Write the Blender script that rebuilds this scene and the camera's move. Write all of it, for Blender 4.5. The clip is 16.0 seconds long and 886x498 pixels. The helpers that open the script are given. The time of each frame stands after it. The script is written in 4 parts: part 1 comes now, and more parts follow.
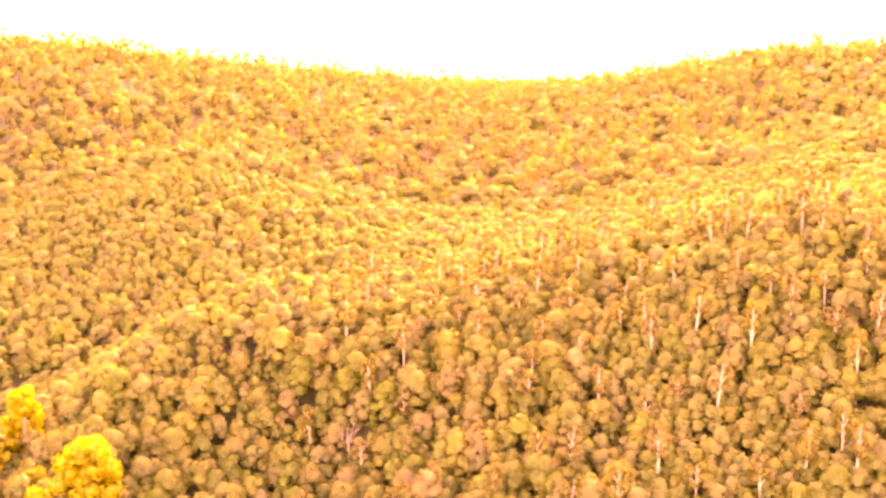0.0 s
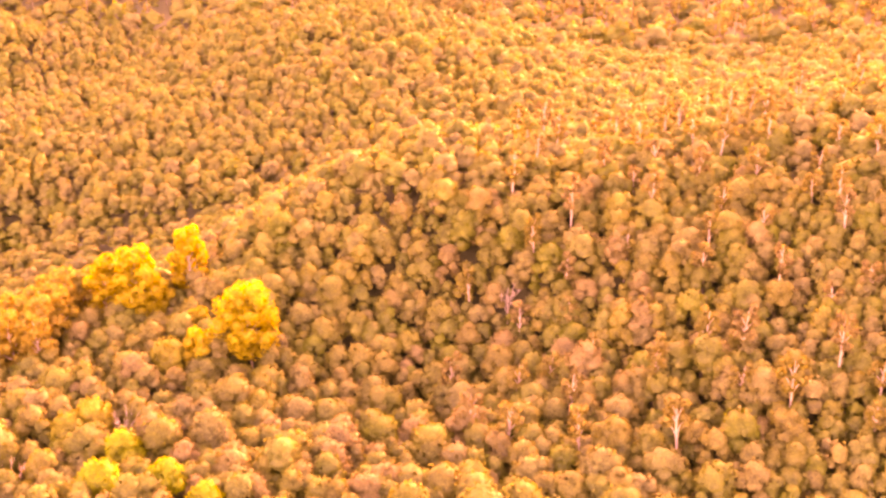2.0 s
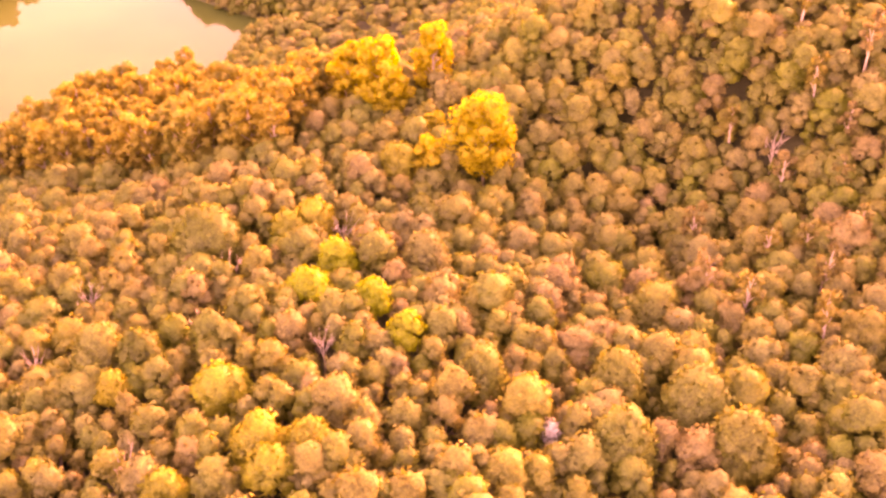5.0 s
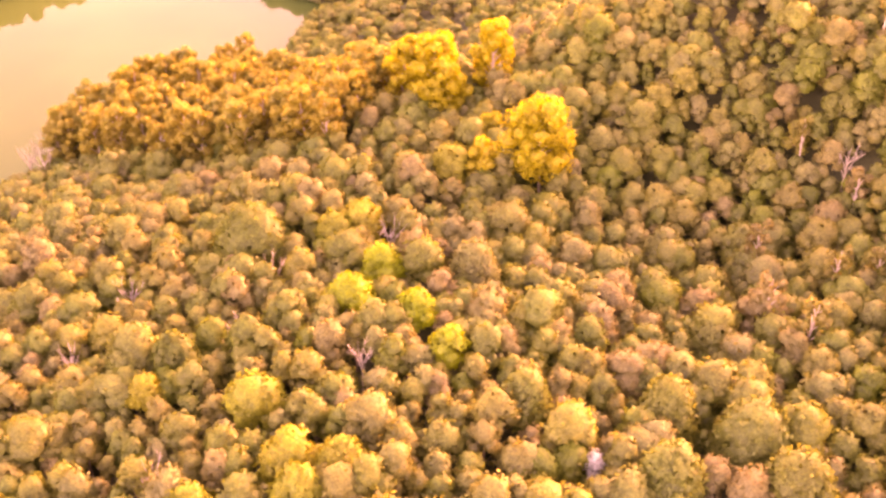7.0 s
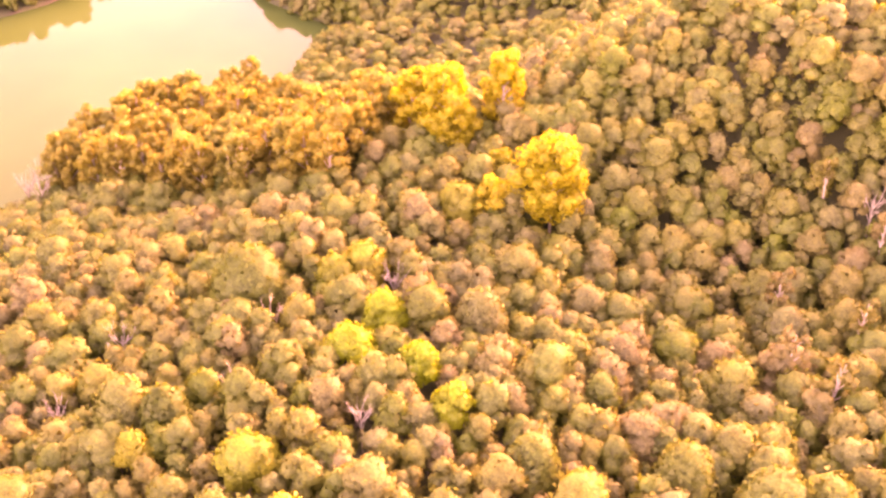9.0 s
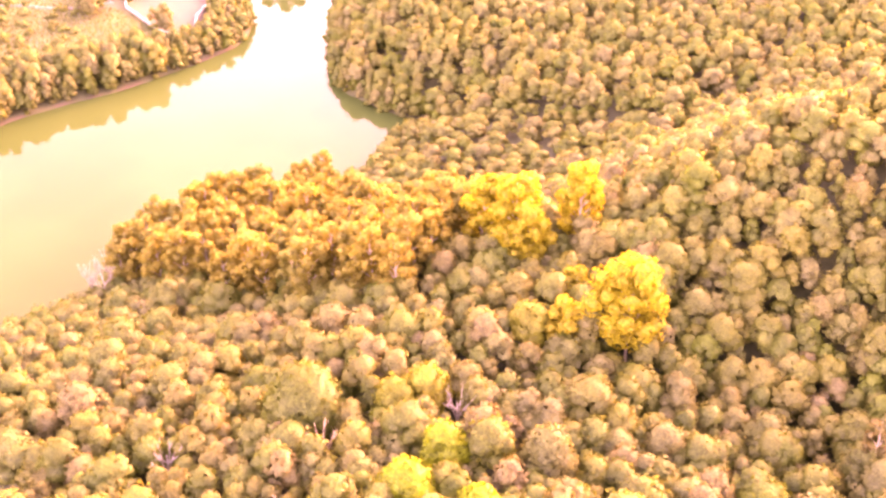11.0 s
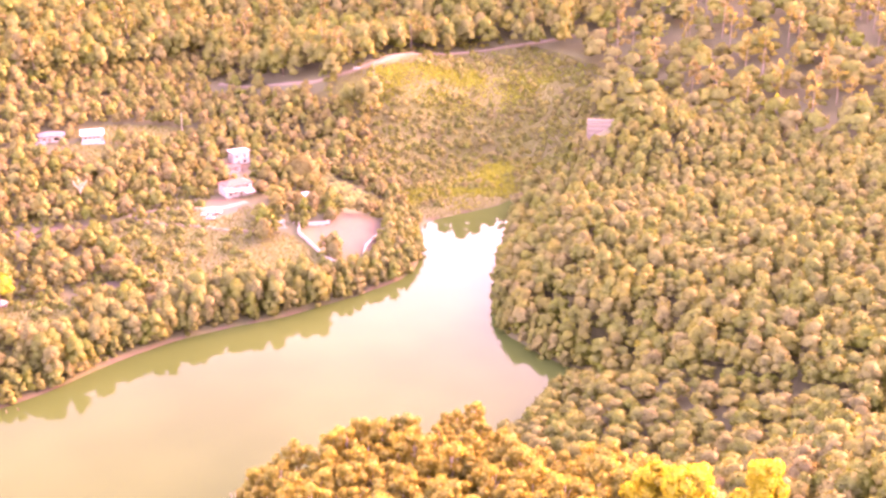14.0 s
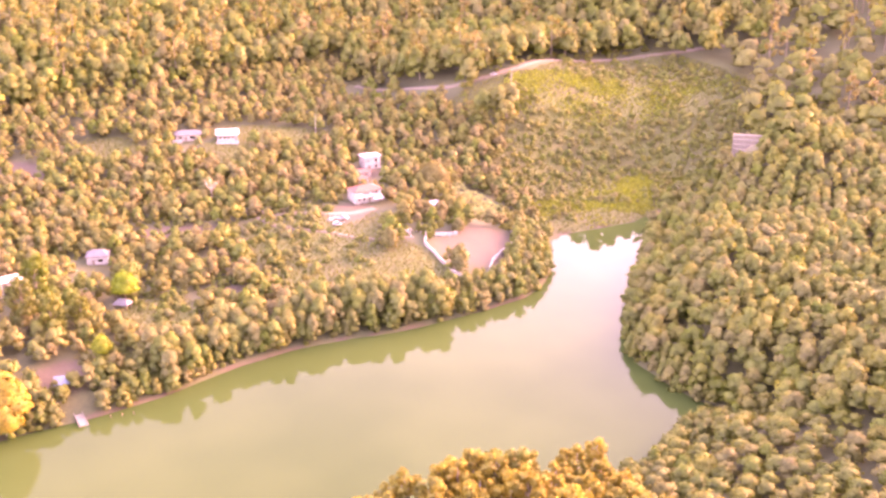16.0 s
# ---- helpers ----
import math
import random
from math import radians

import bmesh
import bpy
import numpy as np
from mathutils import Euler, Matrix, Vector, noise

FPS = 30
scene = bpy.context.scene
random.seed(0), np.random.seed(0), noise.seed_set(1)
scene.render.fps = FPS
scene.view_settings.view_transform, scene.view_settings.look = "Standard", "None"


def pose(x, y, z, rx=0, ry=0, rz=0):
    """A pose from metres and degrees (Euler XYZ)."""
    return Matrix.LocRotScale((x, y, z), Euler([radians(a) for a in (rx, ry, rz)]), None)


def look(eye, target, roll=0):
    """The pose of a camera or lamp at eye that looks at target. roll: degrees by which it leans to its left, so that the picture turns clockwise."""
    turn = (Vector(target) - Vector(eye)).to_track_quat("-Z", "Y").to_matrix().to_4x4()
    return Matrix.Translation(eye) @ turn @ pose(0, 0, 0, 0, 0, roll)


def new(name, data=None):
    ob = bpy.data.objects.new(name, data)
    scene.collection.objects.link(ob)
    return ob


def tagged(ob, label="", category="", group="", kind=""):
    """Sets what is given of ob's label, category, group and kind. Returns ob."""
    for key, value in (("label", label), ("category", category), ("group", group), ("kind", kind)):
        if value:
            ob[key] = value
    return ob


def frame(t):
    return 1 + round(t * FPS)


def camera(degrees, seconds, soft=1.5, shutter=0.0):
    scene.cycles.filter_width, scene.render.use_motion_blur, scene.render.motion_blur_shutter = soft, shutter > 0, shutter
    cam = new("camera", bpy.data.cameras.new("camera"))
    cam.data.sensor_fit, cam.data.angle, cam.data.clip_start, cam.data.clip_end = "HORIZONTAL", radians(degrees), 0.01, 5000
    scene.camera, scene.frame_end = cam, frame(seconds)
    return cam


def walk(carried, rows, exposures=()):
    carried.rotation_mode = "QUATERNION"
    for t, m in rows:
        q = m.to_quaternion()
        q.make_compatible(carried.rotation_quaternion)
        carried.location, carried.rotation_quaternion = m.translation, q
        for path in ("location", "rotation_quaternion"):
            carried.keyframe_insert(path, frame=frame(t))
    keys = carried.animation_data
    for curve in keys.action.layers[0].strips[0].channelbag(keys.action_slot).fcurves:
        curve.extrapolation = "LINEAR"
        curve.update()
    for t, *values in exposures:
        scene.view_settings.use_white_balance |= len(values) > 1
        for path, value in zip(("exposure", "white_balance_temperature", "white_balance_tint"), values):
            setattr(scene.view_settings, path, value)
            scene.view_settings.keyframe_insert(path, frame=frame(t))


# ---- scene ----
# seconds, x, y, z, heading, pitch: a drone with a level gimbal
cam = camera(43.76, 16.0, soft=2.7)
ROWS = [
    (0.0, 0.00, 0.00, 177.00, -0.00, -14.74),
    (0.5, 0.29, 3.93, 177.13, 2.23, -16.94),
    (1.0, 0.57, 7.88, 177.25, 4.80, -19.14),
    (1.5, 0.85, 11.87, 177.38, 7.26, -21.28),
    (2.0, 1.12, 15.91, 177.50, 9.67, -23.29),
    (2.5, 1.30, 20.05, 177.57, 12.46, -25.54),
    (3.0, 1.32, 24.16, 177.62, 15.08, -27.65),
    (3.5, 1.14, 28.17, 177.63, 17.51, -29.57),
    (4.0, 0.83, 32.03, 177.62, 20.02, -31.65),
    (4.5, 0.45, 35.66, 177.56, 22.86, -33.77),
    (7.0, -1.62, 48.42, 177.00, 29.26, -35.73),
    (7.5, -2.50, 50.84, 176.94, 29.41, -35.69),
    (8.0, -3.56, 53.34, 176.90, 29.49, -35.47),
    (10.5, -11.82, 68.14, 176.81, 32.88, -33.43),
    (11.0, -13.65, 71.52, 176.75, 34.38, -31.17),
    (11.5, -15.59, 75.03, 176.66, 35.67, -29.14),
    (12.0, -17.62, 78.61, 176.58, 37.19, -26.89),
    (12.5, -19.82, 82.28, 176.49, 38.85, -24.43),
    (13.0, -22.16, 85.94, 176.38, 40.33, -22.39),
    (13.5, -24.67, 89.61, 176.30, 42.16, -20.17),
    (14.0, -27.34, 93.27, 176.20, 43.99, -19.86),
    (14.5, -30.08, 96.93, 176.12, 46.35, -19.87),
    (15.0, -32.82, 100.62, 176.04, 49.38, -19.86),
    (15.5, -35.62, 104.34, 175.97, 50.89, -19.81),
    (16.0, -38.47, 108.00, 175.89, 51.45, -19.80),
]
# seconds, stops, white balance: the picture clears as the camera turns from the sun
EXPOSURES = [
    (0.0, 5.44, 66000, 114), (1.5, 5.20, 52000, 132), (3.5, 5.00, 41000, 145), (4.7, 4.93, 33000, 137), (7.0, 4.96, 18500, 110), (8.0, 5.06, 16800, 109), (11.0, 5.53, 12000, 117), (13.0, 5.43, 10200, 117), (16.0, 5.03, 9200, 101),
]
walk(cam, [(t, pose(x, y, z, 90 + pitch, 0, heading)) for t, x, y, z, heading, pitch in ROWS], EXPOSURES)

# ---- light: low golden sun ahead, hazy warm sky ----
SUN_TURN, SUN_UP = -9.0, 13.0   # degrees from +y towards -x; height above the horizon
world = bpy.data.worlds.new("sky")
scene.world = world
world.use_nodes = True
wn = world.node_tree.nodes
sky = wn.new("ShaderNodeTexSky")
sky.sky_type, sky.sun_disc = "NISHITA", False
sky.sun_elevation, sky.sun_rotation = radians(SUN_UP), radians(-SUN_TURN)
sky.air_density, sky.dust_density, sky.ozone_density, sky.altitude = 1.2, 4.0, 1.0, 700
world.node_tree.links.new(sky.outputs[0], wn["Background"].inputs[0])
wn["Background"].inputs[1].default_value = 0.15
sun_data = bpy.data.lights.new("sun", "SUN")
sun_data.energy, sun_data.angle, sun_data.color = 0.5, radians(56.0), (1.0, 0.72, 0.40)
sun_lamp = new("sun", sun_data)
su = Vector((-math.sin(radians(SUN_TURN)) * math.cos(radians(SUN_UP)), math.cos(radians(SUN_TURN)) * math.cos(radians(SUN_UP)), math.sin(radians(SUN_UP))))
sun_lamp.matrix_world = look(su * 900, (0, 0, 0))

# ---- materials ----
rng = np.random.default_rng(7)


def material(name):
    m = bpy.data.materials.new(name)
    m.use_nodes = True
    nt = m.node_tree
    for n in list(nt.nodes):
        nt.nodes.remove(n)
    return m, nt.nodes, nt.links


def ramp(nodes, stops):
    r = nodes.new("ShaderNodeValToRGB")
    els = r.color_ramp.elements
    while len(els) < len(stops):
        els.new(0.5)
    for e, (p, c) in zip(els, stops):
        e.position, e.color = p, (*c, 1)
    return r


def leaf_material(name, stops, through_leaf=0.45, gloss=0.015):
    """Foliage: one colour of the ramp per tree, mottled by two scales of noise; light passes through the leaves."""
    m, n, l = material(name)
    att = n.new("ShaderNodeAttribute")
    att.attribute_name = "tint"
    info = n.new("ShaderNodeObjectInfo")
    add = n.new("ShaderNodeMath")
    add.operation = "ADD"
    fr = n.new("ShaderNodeMath")
    fr.operation = "FRACT"
    l.new(att.outputs["Fac"], add.inputs[0])
    l.new(info.outputs["Random"], add.inputs[1])
    l.new(add.outputs[0], fr.inputs[0])
    r = ramp(n, stops)
    l.new(fr.outputs[0], r.inputs[0])
    geo = n.new("ShaderNodeNewGeometry")
    coarse, fine = n.new("ShaderNodeTexNoise"), n.new("ShaderNodeTexNoise")
    fine.inputs["Detail"].default_value = 4
    coarse.inputs["Scale"].default_value, fine.inputs["Scale"].default_value = 0.35, 2.4
    for t in (coarse, fine):
        l.new(geo.outputs["Position"], t.inputs["Vector"])
    mul = n.new("ShaderNodeMath")
    mul.operation = "MULTIPLY_ADD"
    l.new(coarse.outputs[0], mul.inputs[0])
    mul.inputs[1].default_value, mul.inputs[2].default_value = 0.7, -0.3
    mul2 = n.new("ShaderNodeMath")
    mul2.operation = "MULTIPLY_ADD"
    l.new(fine.outputs[0], mul2.inputs[0])
    mul2.inputs[1].default_value = 1.35
    l.new(mul.outputs[0], mul2.inputs[2])
    isl = n.new("ShaderNodeMath")
    isl.operation = "MULTIPLY_ADD"
    l.new(geo.outputs["Random Per Island"], isl.inputs[0])
    isl.inputs[1].default_value = 0.22
    l.new(mul2.outputs[0], isl.inputs[2])
    mix = n.new("ShaderNodeMix")
    mix.data_type, mix.blend_type = "RGBA", "MULTIPLY"
    mix.inputs[0].default_value = 1.0
    l.new(r.outputs[0], mix.inputs[6])
    l.new(isl.outputs[0], mix.inputs[7])
    dif, tra, glo = n.new("ShaderNodeBsdfDiffuse"), n.new("ShaderNodeBsdfTranslucent"), n.new("ShaderNodeBsdfGlossy")
    glo.inputs["Roughness"].default_value = 0.45
    glo.inputs["Color"].default_value = (0.8, 0.8, 0.75, 1)
    rel = n.new("ShaderNodeTexNoise")
    rel.inputs["Scale"].default_value, rel.inputs["Detail"].default_value = 1.7, 3
    l.new(geo.outputs["Position"], rel.inputs["Vector"])
    bu = n.new("ShaderNodeBump")
    bu.inputs["Strength"].default_value, bu.inputs["Distance"].default_value = 0.8, 0.7
    l.new(rel.outputs[0], bu.inputs["Height"])
    for b in (dif, tra):
        l.new(mix.outputs[2], b.inputs["Color"])
        l.new(bu.outputs[0], b.inputs["Normal"])
    a, b = n.new("ShaderNodeMixShader"), n.new("ShaderNodeMixShader")
    a.inputs[0].default_value, b.inputs[0].default_value = through_leaf, gloss
    l.new(dif.outputs[0], a.inputs[1])
    l.new(tra.outputs[0], a.inputs[2])
    l.new(a.outputs[0], b.inputs[1])
    l.new(glo.outputs[0], b.inputs[2])
    l.new(b.outputs[0], n.new("ShaderNodeOutputMaterial").inputs[0])
    return m


def surface(name, dark, light, scale=1.0, rough=0.85, bump=0.3, metal=0.0, fine=9.0):
    """Two colours mixed by coarse and fine noise, with relief."""
    m, n, l = material(name)
    geo = n.new("ShaderNodeNewGeometry")
    a, b = n.new("ShaderNodeTexNoise"), n.new("ShaderNodeTexNoise")
    a.inputs["Scale"].default_value, b.inputs["Scale"].default_value = scale, scale * fine
    a.inputs["Detail"].default_value, b.inputs["Detail"].default_value = 4, 6
    for t in (a, b):
        l.new(geo.outputs["Position"], t.inputs["Vector"])
    s = n.new("ShaderNodeMath")
    s.operation = "MULTIPLY_ADD"
    l.new(b.outputs[0], s.inputs[0])
    s.inputs[1].default_value = 0.5
    h = n.new("ShaderNodeMath")
    h.operation = "MULTIPLY"
    l.new(a.outputs[0], h.inputs[0])
    h.inputs[1].default_value = 0.5
    l.new(h.outputs[0], s.inputs[2])
    r = ramp(n, [(0.36, dark), (0.62, light)])
    l.new(s.outputs[0], r.inputs[0])
    p = n.new("ShaderNodeBsdfPrincipled")
    p.inputs["Roughness"].default_value, p.inputs["Metallic"].default_value = rough, metal
    l.new(r.outputs[0], p.inputs["Base Color"])
    bu = n.new("ShaderNodeBump")
    bu.inputs["Strength"].default_value, bu.inputs["Distance"].default_value = bump, 0.05
    l.new(s.outputs[0], bu.inputs["Height"])
    l.new(bu.outputs[0], p.inputs["Normal"])
    l.new(p.outputs[0], n.new("ShaderNodeOutputMaterial").inputs[0])
    return m


OLIVE = leaf_material("olive_leaves", [(0.0, (0.096, 0.126, 0.024)), (0.15, (0.142, 0.148, 0.034)), (0.3, (0.106, 0.148, 0.020)), (0.42, (0.165, 0.162, 0.056)), (0.55, (0.124, 0.158, 0.032)), (0.68, (0.178, 0.178, 0.034)), (0.8, (0.150, 0.146, 0.052)), (0.9, (0.116, 0.150, 0.030)), (1.0, (0.096, 0.126, 0.024))])
DUSTY = leaf_material("dry_leaves", [(0.0, (0.185, 0.168, 0.045)), (0.3, (0.150, 0.148, 0.032)), (0.55, (0.192, 0.160, 0.062)), (0.75, (0.160, 0.138, 0.048)), (1.0, (0.150, 0.152, 0.030))])
# yellow leaves, brightened in colour for direct sun the weak lamp doesn't give
SUNLIT_GOLD = leaf_material("sunlit_golden_leaves", [(0.0, (0.375, 0.330, 0.028)), (0.5, (0.32, 0.285, 0.026)), (1.0, (0.40, 0.325, 0.034))], 0.5)
AMBER = leaf_material("amber_leaves", [(0.0, (0.27, 0.22, 0.040)), (0.25, (0.17, 0.17, 0.036)), (0.5, (0.235, 0.205, 0.038)), (0.75, (0.29, 0.23, 0.036)), (1.0, (0.20, 0.185, 0.038))], 0.45)
LIME = leaf_material("lime_leaves", [(0.0, (0.165, 0.240, 0.016)), (0.5, (0.200, 0.250, 0.020)), (1.0, (0.150, 0.225, 0.016))], 0.4)
YELLOWGREEN = leaf_material("yellow_green_leaves", [(0.0, (0.250, 0.235, 0.030)), (0.5, (0.170, 0.195, 0.026)), (1.0, (0.215, 0.210, 0.030))], 0.4)
WHITE_BLOOM = leaf_material("white_blossom", [(0.0, (0.42, 0.43, 0.39)), (1.0, (0.36, 0.37, 0.33))], 0.3)
GRASS = leaf_material("grass_blades", [(0.0, (0.100, 0.125, 0.024)), (0.5, (0.115, 0.138, 0.026)), (1.0, (0.130, 0.125, 0.036))], 0.35)
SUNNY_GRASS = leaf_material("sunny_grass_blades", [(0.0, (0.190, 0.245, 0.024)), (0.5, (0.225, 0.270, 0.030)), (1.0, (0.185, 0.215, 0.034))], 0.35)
BANANA = leaf_material("banana_leaves", [(0.0, (0.196, 0.238, 0.070)), (1.0, (0.266, 0.280, 0.112))], 0.4)
BARK = surface("bark", (0.10, 0.08, 0.06), (0.20, 0.16, 0.12), 1.5, 0.9, 0.6)
PALE_BARK = surface("pale_bark", (0.20, 0.17, 0.13), (0.34, 0.29, 0.23), 1.2, 0.85, 0.4)
PLASTER = surface("white_plaster", (0.21, 0.20, 0.18), (0.33, 0.315, 0.29), 0.8, 0.8, 0.15)
OLD_PLASTER = surface("stained_plaster", (0.16, 0.132, 0.112), (0.336, 0.304, 0.272), 0.6, 0.85, 0.25)
RED_TILE = surface("red_clay_tile", (0.12, 0.03, 0.018), (0.18, 0.055, 0.035), 1.5, 0.8, 0.4)
GREY_ROOF = surface("grey_fibre_cement", (0.055, 0.053, 0.056), (0.09, 0.087, 0.087), 0.9, 0.8, 0.2)
WHITE_ROOF = surface("white_sheet_roof", (0.19, 0.19, 0.20), (0.28, 0.28, 0.28), 0.7, 0.45, 0.1)
ZINC = surface("zinc_sheet", (0.15, 0.165, 0.20), (0.21, 0.225, 0.26), 0.8, 0.45, 0.1, 0.2)
BLUE_ROOF = surface("blue_sheet", (0.06, 0.09, 0.12), (0.09, 0.13, 0.16), 0.8, 0.5, 0.1)
DARK_WOOD = surface("dark_wood", (0.10, 0.07, 0.05), (0.20, 0.15, 0.11), 2.0, 0.8, 0.3)
STONE = surface("limewashed_stone", (0.16, 0.145, 0.12), (0.31, 0.285, 0.25), 1.2, 0.9, 0.5)
CONCRETE = surface("concrete", (0.105, 0.094, 0.072), (0.155, 0.140, 0.110), 0.8, 0.85, 0.2)
TRACK_SOIL = surface("track_soil", (0.095, 0.074, 0.050), (0.135, 0.108, 0.075), 0.5, 0.95, 0.4)
RUBBER = surface("rubber", (0.02, 0.02, 0.02), (0.035, 0.035, 0.035), 3.0, 0.8, 0.1)
CAR_PAINT = surface("pale_car_paint", (0.26, 0.26, 0.26), (0.3, 0.3, 0.3), 0.3, 0.3, 0.0)


def glass_dark():
    m, n, l = material("window_glass")
    p = n.new("ShaderNodeBsdfPrincipled")
    p.inputs["Base Color"].default_value = (0.03, 0.035, 0.04, 1)
    p.inputs["Roughness"].default_value = 0.06
    l.new(p.outputs[0], n.new("ShaderNodeOutputMaterial").inputs[0])
    return m


GLASS = glass_dark()


def water_material():
    m, n, l = material("green_river_water")
    p = n.new("ShaderNodeBsdfPrincipled")
    p.inputs["Roughness"].default_value = 0.01
    p.inputs["IOR"].default_value = 1.12
    geo = n.new("ShaderNodeNewGeometry")
    big, small = n.new("ShaderNodeTexNoise"), n.new("ShaderNodeTexNoise")
    big.inputs["Scale"].default_value, small.inputs["Scale"].default_value = 0.02, 0.6
    small.inputs["Detail"].default_value = 3
    for t in (big, small):
        l.new(geo.outputs["Position"], t.inputs["Vector"])
    r = ramp(n, [(0.35, (0.025, 0.046, 0.013)), (0.7, (0.033, 0.056, 0.017))])
    l.new(big.outputs[0], r.inputs[0])
    l.new(r.outputs[0], p.inputs["Base Color"])
    bu = n.new("ShaderNodeBump")
    bu.inputs["Strength"].default_value, bu.inputs["Distance"].default_value = 0.05, 0.01
    l.new(small.outputs[0], bu.inputs["Height"])
    l.new(bu.outputs[0], p.inputs["Normal"])
    l.new(p.outputs[0], n.new("ShaderNodeOutputMaterial").inputs[0])
    return m


def ground_material():
    """Forest floor, with grass and bare soil where the ground's own cover says so."""
    m, n, l = material("ground_cover")
    geo = n.new("ShaderNodeNewGeometry")
    a, b = n.new("ShaderNodeTexNoise"), n.new("ShaderNodeTexNoise")
    a.inputs["Scale"].default_value, b.inputs["Scale"].default_value = 0.06, 0.9
    a.inputs["Detail"].default_value, b.inputs["Detail"].default_value = 5, 6
    for t in (a, b):
        l.new(geo.outputs["Position"], t.inputs["Vector"])
    s = n.new("ShaderNodeMath")
    s.operation = "MULTIPLY_ADD"
    l.new(b.outputs[0], s.inputs[0])
    s.inputs[1].default_value = 0.5
    h = n.new("ShaderNodeMath")
    h.operation = "MULTIPLY"
    l.new(a.outputs[0], h.inputs[0])
    h.inputs[1].default_value = 0.5
    l.new(h.outputs[0], s.inputs[2])
    floor_c = ramp(n, [(0.35, (0.036, 0.042, 0.015)), (0.65, (0.058, 0.063, 0.022))])
    grass_c = ramp(n, [(0.38, (0.056, 0.055, 0.020)), (0.55, (0.062, 0.073, 0.016)), (0.68, (0.082, 0.092, 0.020))])
    soil_c = ramp(n, [(0.35, (0.046, 0.033, 0.019)), (0.65, (0.066, 0.047, 0.028))])
    for c in (floor_c, grass_c, soil_c):
        l.new(s.outputs[0], c.inputs[0])
    prev = floor_c.outputs[0]
    for key, c in (("grass", grass_c), ("soil", soil_c)):
        at = n.new("ShaderNodeAttribute")
        at.attribute_name = key
        brk = n.new("ShaderNodeMath")
        brk.operation = "MULTIPLY_ADD"
        l.new(b.outputs[0], brk.inputs[0])
        brk.inputs[1].default_value = 0.9
        brk.inputs[2].default_value = -0.45
        ad = n.new("ShaderNodeMath")
        l.new(at.outputs["Fac"], ad.inputs[0])
        l.new(brk.outputs[0], ad.inputs[1])
        st = n.new("ShaderNodeMapRange")
        st.inputs["From Min"].default_value, st.inputs["From Max"].default_value = 0.3, 0.7
        l.new(ad.outputs[0], st.inputs["Value"])
        mx = n.new("ShaderNodeMix")
        mx.data_type = "RGBA"
        l.new(st.outputs[0], mx.inputs[0])
        l.new(prev, mx.inputs[6])
        l.new(c.outputs[0], mx.inputs[7])
        prev = mx.outputs[2]
    p = n.new("ShaderNodeBsdfPrincipled")
    p.inputs["Roughness"].default_value = 0.95
    l.new(prev, p.inputs["Base Color"])
    bu = n.new("ShaderNodeBump")
    bu.inputs["Strength"].default_value, bu.inputs["Distance"].default_value = 0.6, 0.25
    l.new(s.outputs[0], bu.inputs["Height"])
    l.new(bu.outputs[0], p.inputs["Normal"])
    l.new(p.outputs[0], n.new("ShaderNodeOutputMaterial").inputs[0])
    return m


# ---- mesh helpers ----
def mesh_of(name, V, tris, quads, mat, tint=None, smooth=False, extra=None, normals=None):
    """A mesh from numpy arrays of vertices, triangles and quads."""
    me = bpy.data.meshes.new(name)
    tris, quads = np.asarray(tris, int).reshape(-1, 3), np.asarray(quads, int).reshape(-1, 4)
    loops = np.concatenate([tris.ravel(), quads.ravel()])
    sizes = np.concatenate([np.full(len(tris), 3), np.full(len(quads), 4)])
    me.vertices.add(len(V))
    me.vertices.foreach_set("co", np.asarray(V, np.float32).ravel())
    me.loops.add(len(loops))
    me.loops.foreach_set("vertex_index", loops.astype(np.int32))
    me.polygons.add(len(sizes))
    me.polygons.foreach_set("loop_start", (np.cumsum(sizes) - sizes).astype(np.int32))
    if smooth or normals is not None:
        me.polygons.foreach_set("use_smooth", np.ones(len(sizes), bool))
    for key, values in dict(extra or {}, **({} if tint is None else {"tint": tint})).items():
        at = me.attributes.new(key, "FLOAT", "POINT")
        at.data.foreach_set("value", np.asarray(values, np.float32))
    me.update(calc_edges=True)
    me.validate()
    if normals is not None:
        me.normals_split_custom_set_from_vertices(np.asarray(normals, np.float32).tolist())
    me.materials.append(mat)
    return me


def part(name, bm, mat, parent=None, label=""):
    """Links a bmesh as one mesh object under a thing or a part."""
    me = bpy.data.meshes.new(name)
    bm.to_mesh(me)
    bm.free()
    me.materials.append(mat)
    ob = new(name, me)
    ob.parent = parent
    return tagged(ob, label)


def empty(name, m, label, category, group="", kind=""):
    ob = new(name)
    ob.matrix_world = m
    return tagged(ob, label, category, group, kind)


def box(x0, y0, z0, x1, y1, z1, bevel=0.0, bm=None):
    own = bmesh.new()
    vs = [own.verts.new((x, y, z)) for z in (z0, z1) for x, y in ((x0, y0), (x1, y0), (x1, y1), (x0, y1))]
    for f in ((3, 2, 1, 0), (4, 5, 6, 7), (0, 1, 5, 4), (1, 2, 6, 5), (2, 3, 7, 6), (3, 0, 4, 7)):
        own.faces.new([vs[i] for i in f])
    if bevel:
        bmesh.ops.bevel(own, geom=list(own.edges), offset=bevel, segments=1, affect="EDGES")
    if bm is None:
        return own
    t = bpy.data.meshes.new("t")
    own.to_mesh(t)
    own.free()
    bm.from_mesh(t)
    bpy.data.meshes.remove(t)
    return bm


